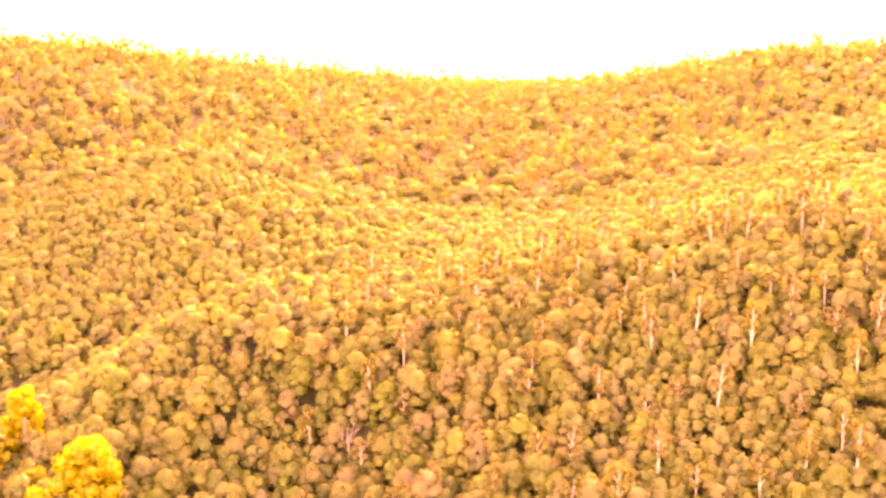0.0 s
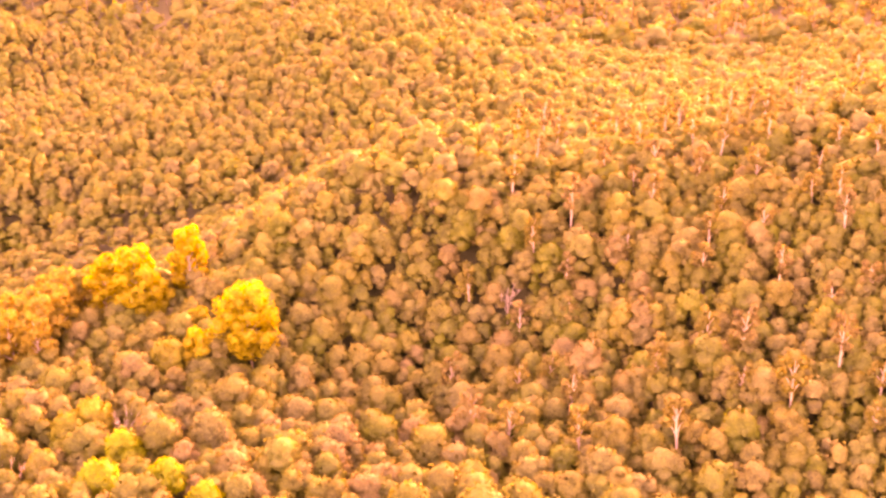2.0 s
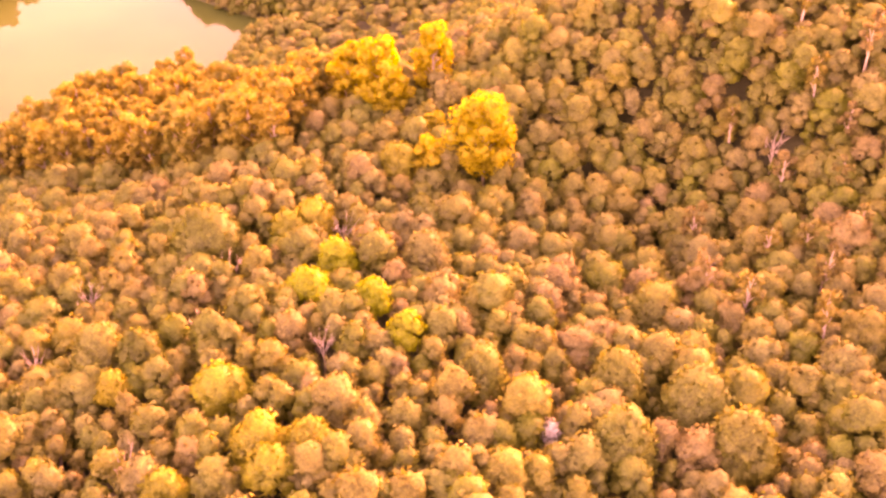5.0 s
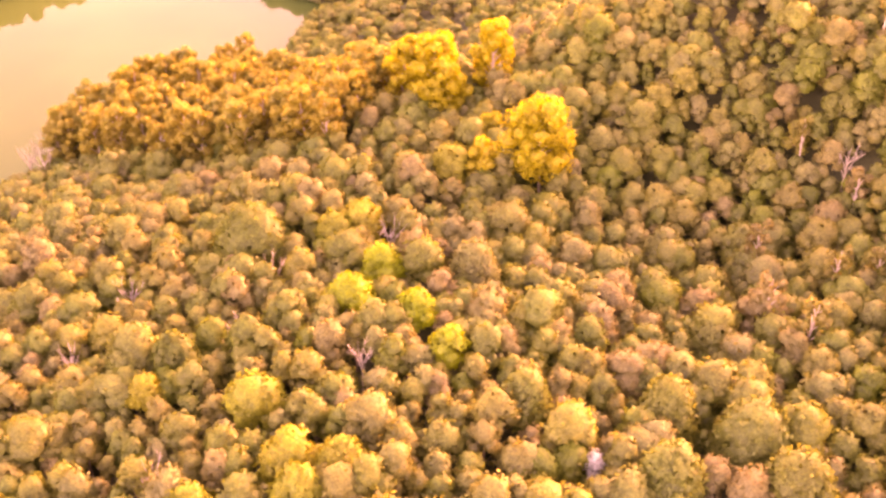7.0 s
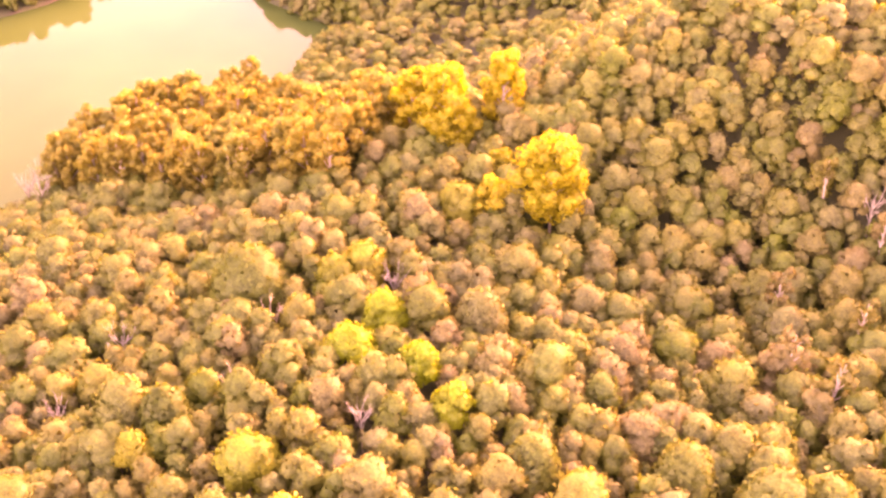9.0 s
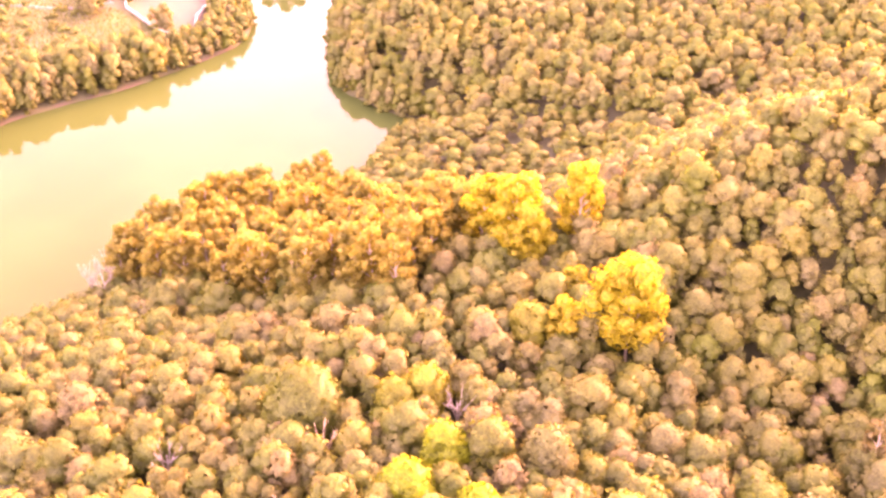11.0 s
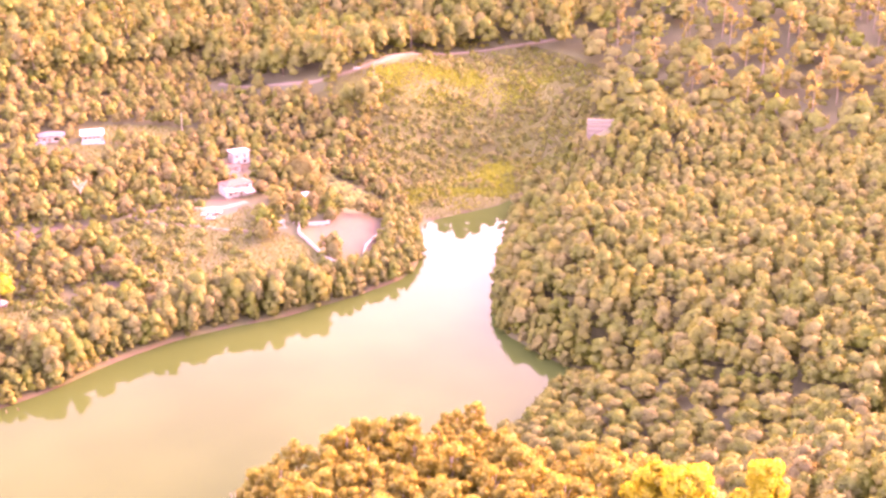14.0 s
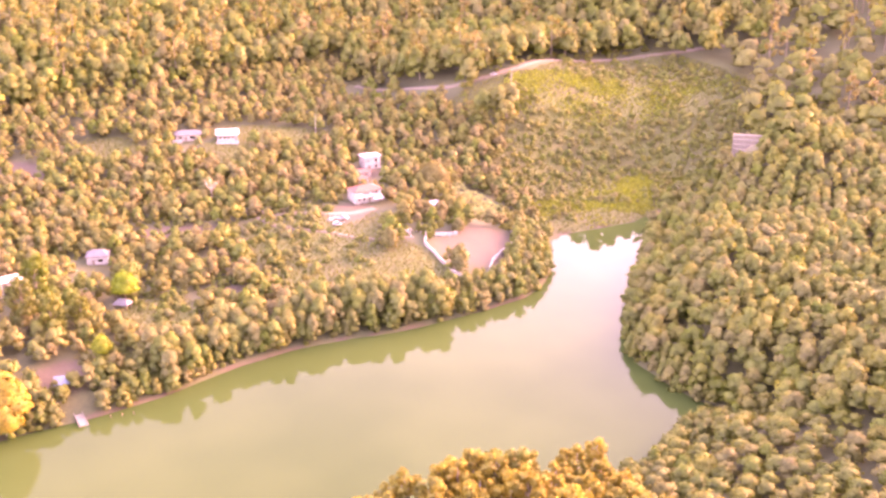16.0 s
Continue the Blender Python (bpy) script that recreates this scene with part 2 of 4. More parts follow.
# ---- the lie of the land ----
SHORE = np.array([(-382, -60), (-375, 90), (-369, 165), (-366, 201), (-363, 224), (-363, 243), (-368, 278), (-368, 298), (-363, 321), (-357, 338), (-354, 356), (-352, 378),
                  (-352, 404), (-357, 417), (-369, 434), (-396, 459), (-400, 470), (-396, 492), (-392, 512), (-396, 537), (-386, 528), (-376, 508), (-348, 468), (-328, 440),
                  (-306, 414), (-292, 399), (-281, 391), (-259, 386), (-247, 385), (-233, 388), (-228, 380), (-238, 370), (-232, 352), (-226, 333), (-240, 300), (-244, 258), (-240, 225), (-246, 202), (-256, 180), (-267, 142), (-285, 0)], float)
# x, y, spread, height
HILLS = [(-67, 150, 60, 24.6), (22, 217, 67, -1.4), (-112, 247, 45, 19.4), (-60, 307, 45, 35.2), (90, 300, 90, 60.6), (-165, 172, 52, 11.6), (-49, 240, 27, -14.5),
         (-225, 247, 37, 0.2), (-165, 375, 52, 3.3), (-210, 450, 60, 6.9), (-307, 465, 45, 8.1), (-75, 465, 90, 29.5), (-364, 582, 33, 28.7), (-528, 562, 48, 27.3),
         (-517, 660, 60, -0.0), (-427, 555, 45, -34.2), (-150, 600, 75, 30.3), (-585, 375, 67, 5.2), (-465, 255, 60, 0.2), (-450, 390, 45, 6.9), (-720, 600, 135, -0.2),
         (-855, 345, 165, 63.4), (-450, 990, 210, 83.6), (-165, 840, 150, 24.0), (390, 1050, 225, 83.8), (270, 495, 165, 61.1), (0, -90, 165, 53.8), (-495, 60, 135, 17.5),
         (525, 225, 225, 79.5), (-900, 840, 225, 92.4), (-120, 1180, 140, 24.0), (165, 1200, 110, -14.0), (-650, 762, 60, 33.0)]


def shore_distance(x, y):
    """Metres from the waterline: positive on land, negative in the water."""
    x, y = np.asarray(x, float), np.asarray(y, float)
    best, inside = np.full(x.shape, 1e9), np.zeros(x.shape, bool)
    for (ax, ay), (bx, by) in zip(SHORE, np.roll(SHORE, -1, axis=0)):
        dx, dy = bx - ax, by - ay
        k = np.clip(((x - ax) * dx + (y - ay) * dy) / (dx * dx + dy * dy), 0, 1)
        best = np.minimum(best, np.hypot(x - ax - k * dx, y - ay - k * dy))
        cut = ((ay > y) != (by > y)) & (x < (bx - ax) * (y - ay) / (by - ay if by != ay else 1e-9) + ax)
        inside ^= cut
    return np.where(inside, -best, best)


def height(x, y):
    x, y = np.asarray(x, float), np.asarray(y, float)
    h = np.zeros(x.shape)
    for a, b, s, amp in HILLS:
        h += amp * np.exp(-((x - a) ** 2 + (y - b) ** 2) / (2 * s * s))
    d = shore_distance(x, y)
    k = np.clip(d / 38, 0, 1)
    k = k * k * (3 - 2 * k)
    land = np.clip(d * 0.22, 0, 3.3) + k * np.maximum(h - 3.3, 0) + 0.7 * np.sin(x * 0.075 + 1.3 * np.sin(y * 0.05)) * np.clip(d / 30, 0, 1)
    far = np.clip((np.hypot(x + 90, y - 300) - 1250) / 2600, 0, 1)
    return np.where(d < 0, np.maximum(d * 0.3, -6.0), land) - 640 * far ** 1.2


def zone(x, y, cx, cy, rx, ry, turn=0.0):
    """1 in the middle of an ellipse, 0.5 on its edge, falling outwards."""
    c, s = math.cos(radians(turn)), math.sin(radians(turn))
    u, v = ((x - cx) * c + (y - cy) * s) / rx, (-(x - cx) * s + (y - cy) * c) / ry
    return np.clip(1.5 - np.hypot(u, v), 0, 1)


GRASSES = [(-500, 588, 80, 20, 67), (-420, 530, 28, 56, 5), (-385, 367, 10, 14, -30), (-408, 345, 24, 30, 0), (-450, 338, 21, 15, 0), (-428, 450, 12, 15, 0),
           (-412, 267, 18, 14, 0), (-592, 322, 18, 15, 0), (-570, 412, 33, 12, 60), (-390, 236, 8, 9, 0), (-441, 372, 24, 15, -35), (-394, 374, 20, 12, -20), (-560, 376, 14, 16, 0), (-452, 356, 30, 10, -35), (-462, 585, 58, 100, 22)]
SOILS = [(-396, 415, 19, 24, 20), (-457, 385, 9, 15, 30), (-483, 312, 10, 24, -30), (-417, 297, 10, 10, 0), (-592, 279, 15, 8, 20), (-386, 220, 9, 12, 0), (-386, 594, 14, 12, 30), (-502, 424, 9, 14, 40), (14, 175, 6, 6, 0)]


def axis(lo, hi, step, ends):
    mid = list(np.arange(lo, hi + 0.1, step))
    out, d = [], step
    v = hi
    while v < ends:
        d *= 1.22
        v += d
        out.append(v)
    pre, d, v = [], step, lo
    while v > -ends:
        d *= 1.22
        v -= d
        pre.append(v)
    return np.array(pre[::-1] + mid + out)


def build_ground():
    xs, ys = axis(-660, 200, 4.0, 4700), axis(90, 710, 4.0, 4700)
    X, Y = np.meshgrid(xs, ys)
    x, y = X.ravel(), Y.ravel()
    z = height(x, y)
    nx, ny = len(xs), len(ys)
    i = (np.arange(ny - 1)[:, None] * nx + np.arange(nx - 1)[None, :]).ravel()
    quads = np.stack([i, i + 1, i + nx + 1, i + nx], 1)
    d = shore_distance(x, y)
    grass = np.max([zone(x, y, *g) for g in GRASSES], axis=0)
    soil = np.max([zone(x, y, *g) for g in SOILS] + [np.clip(1 - np.abs(d - 0.4) / 1.8, 0, 1) * (x < -330)], axis=0)
    me = mesh_of("ground", np.stack([x, y, z], 1), [], quads, ground_material(), smooth=True, extra={"grass": grass, "soil": soil})
    tagged(new("ground", me), "hilly wooded ground with grass clearings and bare reddish soil", "ground", kind="structure")


build_ground()
wb = bmesh.new()
bmesh.ops.create_grid(wb, x_segments=8, y_segments=8, size=1)
bmesh.ops.scale(wb, vec=(225, 480, 1), verts=wb.verts)
bmesh.ops.translate(wb, vec=(-322, 255, 0), verts=wb.verts)
water = part("water", wb, water_material())
tagged(water, "calm green river water reflecting the pale sky", "water", kind="structure")


def gz(x, y):
    return float(height(np.array([x]), np.array([y]))[0])

# ---- trees ----
def icosphere(level):
    b = bmesh.new()
    bmesh.ops.create_icosphere(b, subdivisions=level, radius=1.0)
    V = np.array([v.co[:] for v in b.verts])
    T = np.array([[v.index for v in f.verts] for f in b.faces])
    b.free()
    return V, T


ICO1 = icosphere(1)


def cap(counts, low):
    """A unit dome of rings, closed at the top and open below; low: degrees from the top to its lowest ring."""
    V, rings = [], []
    for k, c in enumerate(counts):
        f = radians(low) * k / (len(counts) - 1)
        rings.append([len(V) + j for j in range(c)])
        V += [(math.sin(f) * math.cos(2 * math.pi * (j + 0.5 * (k % 2)) / c), math.sin(f) * math.sin(2 * math.pi * (j + 0.5 * (k % 2)) / c), math.cos(f)) for j in range(c)]
    T = []
    for k, (a, b) in enumerate(zip(rings, rings[1:])):
        i = j = 0
        na, nb = len(a) if len(a) > 1 else 0, len(b)
        while i < na or j < nb:
            fa = (i + 1 + 0.5 * (k % 2)) / na if i < na else 9
            fb = (j + 1 + 0.5 * ((k + 1) % 2)) / nb if j < nb else 9
            if fb <= fa:
                T.append((a[i % len(a)], b[j % nb], b[(j + 1) % nb]))
                j += 1
            else:
                T.append((a[i % len(a)], b[j % nb], a[(i + 1) % len(a)]))
                i += 1
    return np.array(V, float), np.array(T)


CAP_MID, CAP_FAR = cap((1, 5, 7, 7), 112), cap((1, 5, 6), 105)


def join(pieces):
    """Joins (vertices, triangles, quads, normals) pieces into one; normals may be left out."""
    V, T, Q, N, n = [], [], [], [], 0
    for v, t, q, *more in pieces:
        V.append(v)
        T.append(np.asarray(t, int).reshape(-1, 3) + n)
        Q.append(np.asarray(q, int).reshape(-1, 4) + n)
        N.append(more[0] if more else np.zeros((len(v), 3)))
        n += len(v)
    return np.concatenate(V), np.concatenate(T), np.concatenate(Q), np.concatenate(N)


def leaves_on(centre, radii, count, leaf, rg, low=-0.35, heart=None, rough=0.7):
    """Small tilted leaf sprays over the outside of a lump of foliage, shaded with the round of the crown."""
    u = rg.uniform(low, 1, count)
    a = rg.uniform(0, 2 * math.pi, count)
    k = np.sqrt(1 - u * u)
    nrm = np.stack([k * np.cos(a), k * np.sin(a), u], 1)
    p = centre + nrm * radii * rg.uniform(0.86, 1.16, (count, 1))
    out = nrm * 1.0
    if heart is not None:
        way = p - heart
        out = 0.6 * nrm + 0.55 * way / np.linalg.norm(way, axis=1)[:, None]
    nrm = nrm + rg.normal(0, rough, (count, 3))
    nrm /= np.linalg.norm(nrm, axis=1)[:, None]
    out = out + 0.75 * nrm
    out /= np.linalg.norm(out, axis=1)[:, None]
    t = np.cross(nrm, rg.normal(0, 1, (count, 3)))
    t /= np.linalg.norm(t, axis=1)[:, None]
    b = np.cross(nrm, t)
    s = leaf * rg.uniform(0.6, 1.35, (count, 1))
    V = np.stack([p - t * s - b * s * 0.5, p + t * s - b * s * 0.5, p + b * s * 1.1], 1).reshape(-1, 3)
    return V, np.arange(count * 3).reshape(-1, 3), np.zeros((0, 4), int), np.repeat(out, 3, axis=0)


def lump(shape, centre, radii, rg, heart, wobble=0.17):
    """A dense uneven dome of foliage, shaded partly with the round of the whole crown."""
    V0, T0 = shape
    turn = rg.uniform(0, 6.28)
    c, s = math.cos(turn), math.sin(turn)
    D = np.stack([V0[:, 0] * c - V0[:, 1] * s, V0[:, 0] * s + V0[:, 1] * c, V0[:, 2]], 1)
    V = centre + D * radii * (1 + rg.uniform(-wobble, wobble, (len(D), 1)))
    way = V - heart
    out = 0.65 * D + 0.5 * way / np.linalg.norm(way, axis=1)[:, None]
    return V, T0, np.zeros((0, 4), int), out / np.linalg.norm(out, axis=1)[:, None]


def limb(points, radii, sides=6):
    """A tapered tube through the points."""
    P = np.asarray(points, float)
    V, Q = [], []
    for i, (p, r) in enumerate(zip(P, radii)):
        d = P[min(i + 1, len(P) - 1)] - P[max(i - 1, 0)]
        d /= np.linalg.norm(d)
        u = np.cross(d, (0.31, 0.95, 0.05))
        u /= np.linalg.norm(u)
        w = np.cross(d, u)
        for k in range(sides):
            a = 2 * math.pi * k / sides
            V.append(p + r * (math.cos(a) * u + math.sin(a) * w))
    for i in range(len(P) - 1):
        for k in range(sides):
            j = (k + 1) % sides
            Q.append((i * sides + k, i * sides + j, (i + 1) * sides + j, (i + 1) * sides + k))
    return np.array(V), np.zeros((0, 3), int), np.array(Q)


def crown_of(rg, r, base, depth, lumps, leaves, leaf, shape):
    """Overlapping billows: one on top, the rest in a spiral that falls towards the rim."""
    pieces, centres = [], []
    heart = np.array([0, 0, base + depth * 0.2])
    for i in range(lumps):
        a, q = 2.4 * i + rg.uniform(-0.4, 0.4), math.sqrt((i + 0.1) / lumps)
        lr = r * rg.uniform(0.36, 0.6) * (1.12 if i == 0 else 1.0)
        c = np.array([(r - lr * 0.75) * q * math.cos(a), (r - lr * 0.75) * q * math.sin(a), base + depth * (1 - 0.66 * q * q) - lr * 0.85 + rg.uniform(-0.45, 0.35)])
        rad = lr * np.array([1, 1, rg.uniform(0.82, 1.12)])
        pieces += [lump(shape, c, rad * 0.86, rg, heart), leaves_on(c, rad, leaves, leaf, rg, -0.3, heart)]
        centres.append(c)
    return pieces, centres


def broadleaf(seed, r=3.2, top=10.0, depth=5.4, lumps=9, leaves=45, leaf=0.3, shape=CAP_MID):
    """A rounded broad-leaved tree: a dense crown of billows set with leaf sprays, and a forked trunk."""
    rg = np.random.default_rng(seed)
    base = top - depth
    pieces, centres = crown_of(rg, r, base, depth, lumps, leaves, leaf, shape)
    twigs = [limb([(0, 0, base * 0.75), (c[0] * 0.5, c[1] * 0.5, base + 0.3 * (c[2] - base)), c], (0.13, 0.09, 0.04), 4) for c in centres[::2]]
    trunk = limb([(0, 0, -0.6), (rg.uniform(-0.15, 0.15), rg.uniform(-0.15, 0.15), base * 0.5), (0, 0, base + depth * 0.35)], (0.28, 0.2, 0.1), 6)
    return join(pieces), join([trunk] + twigs)


def clumped(seed, r=3.0, top=10.0, depth=6.0, lumps=7, leaves=9, leaf=0.45, boughs=4, shape=CAP_FAR):
    """A leafy crown seen from afar: fewer, plainer billows down to the ground, on a forked trunk."""
    rg = np.random.default_rng(seed)
    base = top - depth
    pieces, _ = crown_of(rg, r, base, depth, lumps, leaves, leaf, shape)
    low = max(base, 0.4)
    wood = [limb([(0, 0, -0.7), (rg.uniform(-0.2, 0.2), rg.uniform(-0.2, 0.2), low * 0.6), (0, 0, low + depth * 0.4)], (0.28, 0.2, 0.1), 5)]
    for q in range(boughs):
        wood.append(limb([(0, 0, low * 0.8), (0.6 * r * math.cos(2.4 * q), 0.6 * r * math.sin(2.4 * q), low + depth * 0.45)], (0.12, 0.05), 3))
    return join(pieces), join(wood)


def tall_tree(seed, top=23.0, r=5.0, clumps=18, leaves=90, leaf=0.42, first=0.38, lean=0.9, far=False):
    """A tall open tree: a pale leaning trunk, rising limbs and separate leaf clumps with gaps."""
    rg = np.random.default_rng(seed)
    lx, ly = rg.uniform(-lean, lean, 2)
    pieces = []
    wood = [limb([(0, 0, -0.8), (lx * 0.3, ly * 0.3, top * 0.35), (lx * 0.8, ly * 0.8, top * 0.7), (lx, ly, top * 0.95)], (0.36, 0.28, 0.18, 0.06), 6)]
    for i in range(clumps):
        f = first + (0.97 - first) * (i + 0.5) / clumps
        a = 2.4 * i + rg.uniform(-0.6, 0.6)
        spread = r * (0.35 + 0.75 * math.sin(math.pi * min(1, 0.15 + 0.85 * (f - first) / (1 - first)))) * rg.uniform(0.45, 0.85)
        c = np.array([lx * f + spread * math.cos(a), ly * f + spread * math.sin(a), top * f])
        rad = r * rg.uniform(0.24, 0.36) * np.array([1, 1, rg.uniform(0.75, 1.1)])
        pieces.append(leaves_on(c, rad, leaves, leaf, rg, -0.9))
        if far:
            continue
        pieces.append((c + ICO1[0] * rad * 0.72 * (1 + rg.uniform(-0.2, 0.15, (12, 1))), ICO1[1], np.zeros((0, 4), int), ICO1[0]))
        s = f - 0.14
        wood.append(limb([(lx * s, ly * s, top * s), (lx * f + 0.5 * spread * math.cos(a), ly * f + 0.5 * spread * math.sin(a), top * (f - 0.04)), c], (0.13, 0.08, 0.03), 4))
    return join(pieces), join(wood)


def bare_tree(seed, top=9.0, r=3.3, boughs=8, twigs=7):
    """A leafless grey tree: trunk, boughs and fine twigs."""
    rg = np.random.default_rng(seed)
    wood = [limb([(0, 0, -0.6), (0.1, 0, top * 0.45), (0, 0.1, top * 0.8)], (0.24, 0.18, 0.08), 5)]
    for i in range(boughs):
        a, s = 2.4 * i, top * rg.uniform(0.35, 0.65)
        e = np.array([r * rg.uniform(0.5, 1) * math.cos(a), r * rg.uniform(0.5, 1) * math.sin(a), top * rg.uniform(0.75, 1.0)])
        b = np.array([0, 0, s])
        m = b + 0.5 * (e - b) + rg.normal(0, 0.25, 3)
        wood.append(limb([b, m, e], (0.12, 0.08, 0.03), 4))
        for _ in range(twigs):
            o = m + (e - m) * rg.uniform(0, 0.8)
            wood.append(limb([o, o + rg.normal(0, 0.5, 3) + (0.4 * math.cos(a), 0.4 * math.sin(a), 0.7)], (0.05, 0.02), 3))
    return join(wood)


class Kind:
    """A tree's meshes, shared by all its copies."""

    def __init__(self, name, arrays, leaf_mat, bark_mat):
        self.arrays = arrays
        (cv, ct, cq, cn), (tv, tt, tq, *_) = arrays
        self.crown = mesh_of(name + "_crown", cv, ct, cq, leaf_mat, np.zeros(len(cv)), normals=cn)
        self.trunk = mesh_of(name + "_trunk", tv, tt, tq, bark_mat, smooth=True)


def plant(kind, x, y, scale, name, label, group="", tall=1.0, turn=None):
    root = empty(name, Matrix.Translation((x, y, gz(x, y))) @ Matrix.Rotation(rng.uniform(0, 6.28) if turn is None else turn, 4, "Z") @ Matrix.Diagonal((scale, scale, scale * tall, 1)), label, "tree", group)
    for nm, me in (("crown", kind.crown), ("trunk", kind.trunk)):
        o = new(nm, me)
        o.parent = root
    return root


def woodland(name, label, arrays_list, P, S, tall, leaf_mat, bark_mat, trunks=True):
    """Many trees in one mesh: P places, S scales."""
    pick = rng.integers(0, len(arrays_list), len(P))
    turn = rng.uniform(0, 2 * math.pi, len(P))
    tall = tall * S ** -0.5
    Z = height(P[:, 0], P[:, 1])
    crown, wood = ([], [], [], [], []), ([], [], [])
    nc = nw = 0
    for k, (c, w) in enumerate(arrays_list):
        ids = np.nonzero(pick == k)[0]
        if not len(ids):
            continue
        for (v, t, q, *more), store in ((c, crown), (w, wood)):
            if store is wood and not trunks:
                continue
            ca, sa = np.cos(turn[ids])[:, None], np.sin(turn[ids])[:, None]
            s = S[ids][:, None]
            X = (v[None, :, 0] * ca - v[None, :, 1] * sa) * s + P[ids, 0][:, None]
            Y = (v[None, :, 0] * sa + v[None, :, 1] * ca) * s + P[ids, 1][:, None]
            ZZ = v[None, :, 2] * s * tall[ids][:, None] + Z[ids][:, None]
            off = (np.arange(len(ids)) * len(v))[:, None, None] + (nc if store is crown else nw)
            store[0].append(np.stack([X, Y, ZZ], 2).reshape(-1, 3))
            store[1].append((t[None] + off).reshape(-1, 3))
            store[2].append((q[None] + off).reshape(-1, 4))
            if store is crown:
                nn = more[0]
                crown[4].append(np.stack([nn[None, :, 0] * ca - nn[None, :, 1] * sa, nn[None, :, 0] * sa + nn[None, :, 1] * ca, np.repeat(nn[None, :, 2], len(ids), axis=0)], 2).reshape(-1, 3))
                crown[3].append(np.repeat(rng.uniform(0, 1, len(ids)), len(v)))
                nc += len(ids) * len(v)
            else:
                nw += len(ids) * len(v)
    me = mesh_of(name, np.concatenate(crown[0]), np.concatenate(crown[1]), np.concatenate(crown[2]), leaf_mat, np.concatenate(crown[3]), normals=np.concatenate(crown[4]))
    ob = tagged(new(name, me), label, "woodland", kind="stuff")
    if trunks and wood[0]:
        tr = new("trunks", mesh_of("trunks", np.concatenate(wood[0]), np.concatenate(wood[1]), np.concatenate(wood[2]), bark_mat))
        tr.parent = ob
        tagged(tr, kind="stuff")
    return ob


def scatter(x0, y0, x1, y1, step, keep):
    """A jittered triangular grid of places where keep(x, y) holds."""
    rows_n, cols = int((y1 - y0) / (step * 0.87)), int((x1 - x0) / step)
    gx, gy = np.meshgrid(np.arange(cols), np.arange(rows_n))
    x = x0 + (gx + 0.5 * (gy % 2)) * step + rng.uniform(-0.36, 0.36, gx.shape) * step
    y = y0 + gy * step * 0.87 + rng.uniform(-0.36, 0.36, gx.shape) * step
    P = np.stack([x.ravel(), y.ravel()], 1)
    return P[keep(P[:, 0], P[:, 1])]


def clear_of(P, taken, gap=0.85):
    """Drops the places that lie under a larger, named crown."""
    ok = np.ones(len(P), bool)
    for x, y, r in taken:
        ok &= np.hypot(P[:, 0] - x, P[:, 1] - y) > r * gap + 1.2
    return P[ok]


# crown lists: x, y, crown radius
LIME_TREES = [(-90.3, 173.4, 4.0), (-77.1, 173.6, 3.2), (-67.3, 167.7, 3.0), (-90.8, 184.8, 3.6)]
YELLOW_TREES = [(-89.1, 144.3, 4.8), (-76.1, 135.8, 4.3), (-68.4, 138.1, 3.8), (-84.3, 122.6, 3.8), (-70.9, 130.6, 3.9), (-108.0, 139.8, 2.8), (-103.6, 198.1, 4.3), (-106.6, 192.9, 3.9), (-98.4, 224.9, 4.5)]
DOME_TREES = [(-119.7, 183.4, 8.4), (-116.4, 146.4, 5.7), (-108.8, 148.1, 4.5), (-18.6, 173.9, 6.6), (-26.5, 159.1, 5.6), (-10.2, 167.1, 6.0), (-31.7, 173.6, 4.9), (-51.2, 162.6, 4.3), (-75.2, 191.4, 4.8)]
BARE_TREES = [(-93.9, 126.1, 3.0), (-78.6, 159.0, 2.5), (-95.8, 196.0, 3.3), (-133.8, 163.1, 3.3), (-103.5, 158.2, 2.8), (-110.1, 177.3, 3.3), (-129.8, 143.6, 2.5), (-24.0, 257.7, 3.4)]
# x, y, height, crown radius
GOLD_TREES = [(-81.5, 233, 24.5, 7.7), (-128, 254, 24.0, 5.0), (-106, 259, 23.0, 4.8), (-117, 251, 24.0, 6.4), (-91, 228, 13.5, 4.5), (-122, 262, 22.0, 5.0), (-112, 248, 19.0, 5.0), (-97, 240, 11.0, 3.6)]
NEAR_ROOF = (12, 176)
taken = LIME_TREES + YELLOW_TREES + DOME_TREES + [(x, y, r * 0.7) for x, y, r in BARE_TREES] + [(x, y, r * 0.6) for x, y, _, r in GOLD_TREES] + [(-37.5, 157.8, 2.4), (NEAR_ROOF[0] + 4, NEAR_ROOF[1] - 3, 7.5)]

small = [broadleaf(10 + i, r=2.6 + 0.4 * (i % 4), top=9.2 + 0.8 * (i % 4), depth=7.0 + 0.6 * (i % 3), lumps=7 + i % 3, leaves=46, leaf=0.31) for i in range(12)]
slim = [tall_tree(50 + i, top=22.0 + i % 3, r=4.9, lean=0.8 + 0.5 * (i % 3)) for i in range(5)]
rough_trees = [clumped(70 + i, r=3.7 + 0.3 * (i % 3), top=10.2, depth=7.6, lumps=6 + i % 3, leaves=17, leaf=0.47) for i in range(9)]
bushes = [clumped(85 + i, r=3.4, top=7.4, depth=8.8, lumps=7, leaves=17, leaf=0.46) for i in range(5)]
far_trees = [clumped(90 + i, r=6.6, top=14.0, depth=11.5, lumps=5, leaves=8, leaf=1.0, boughs=0) for i in range(7)]
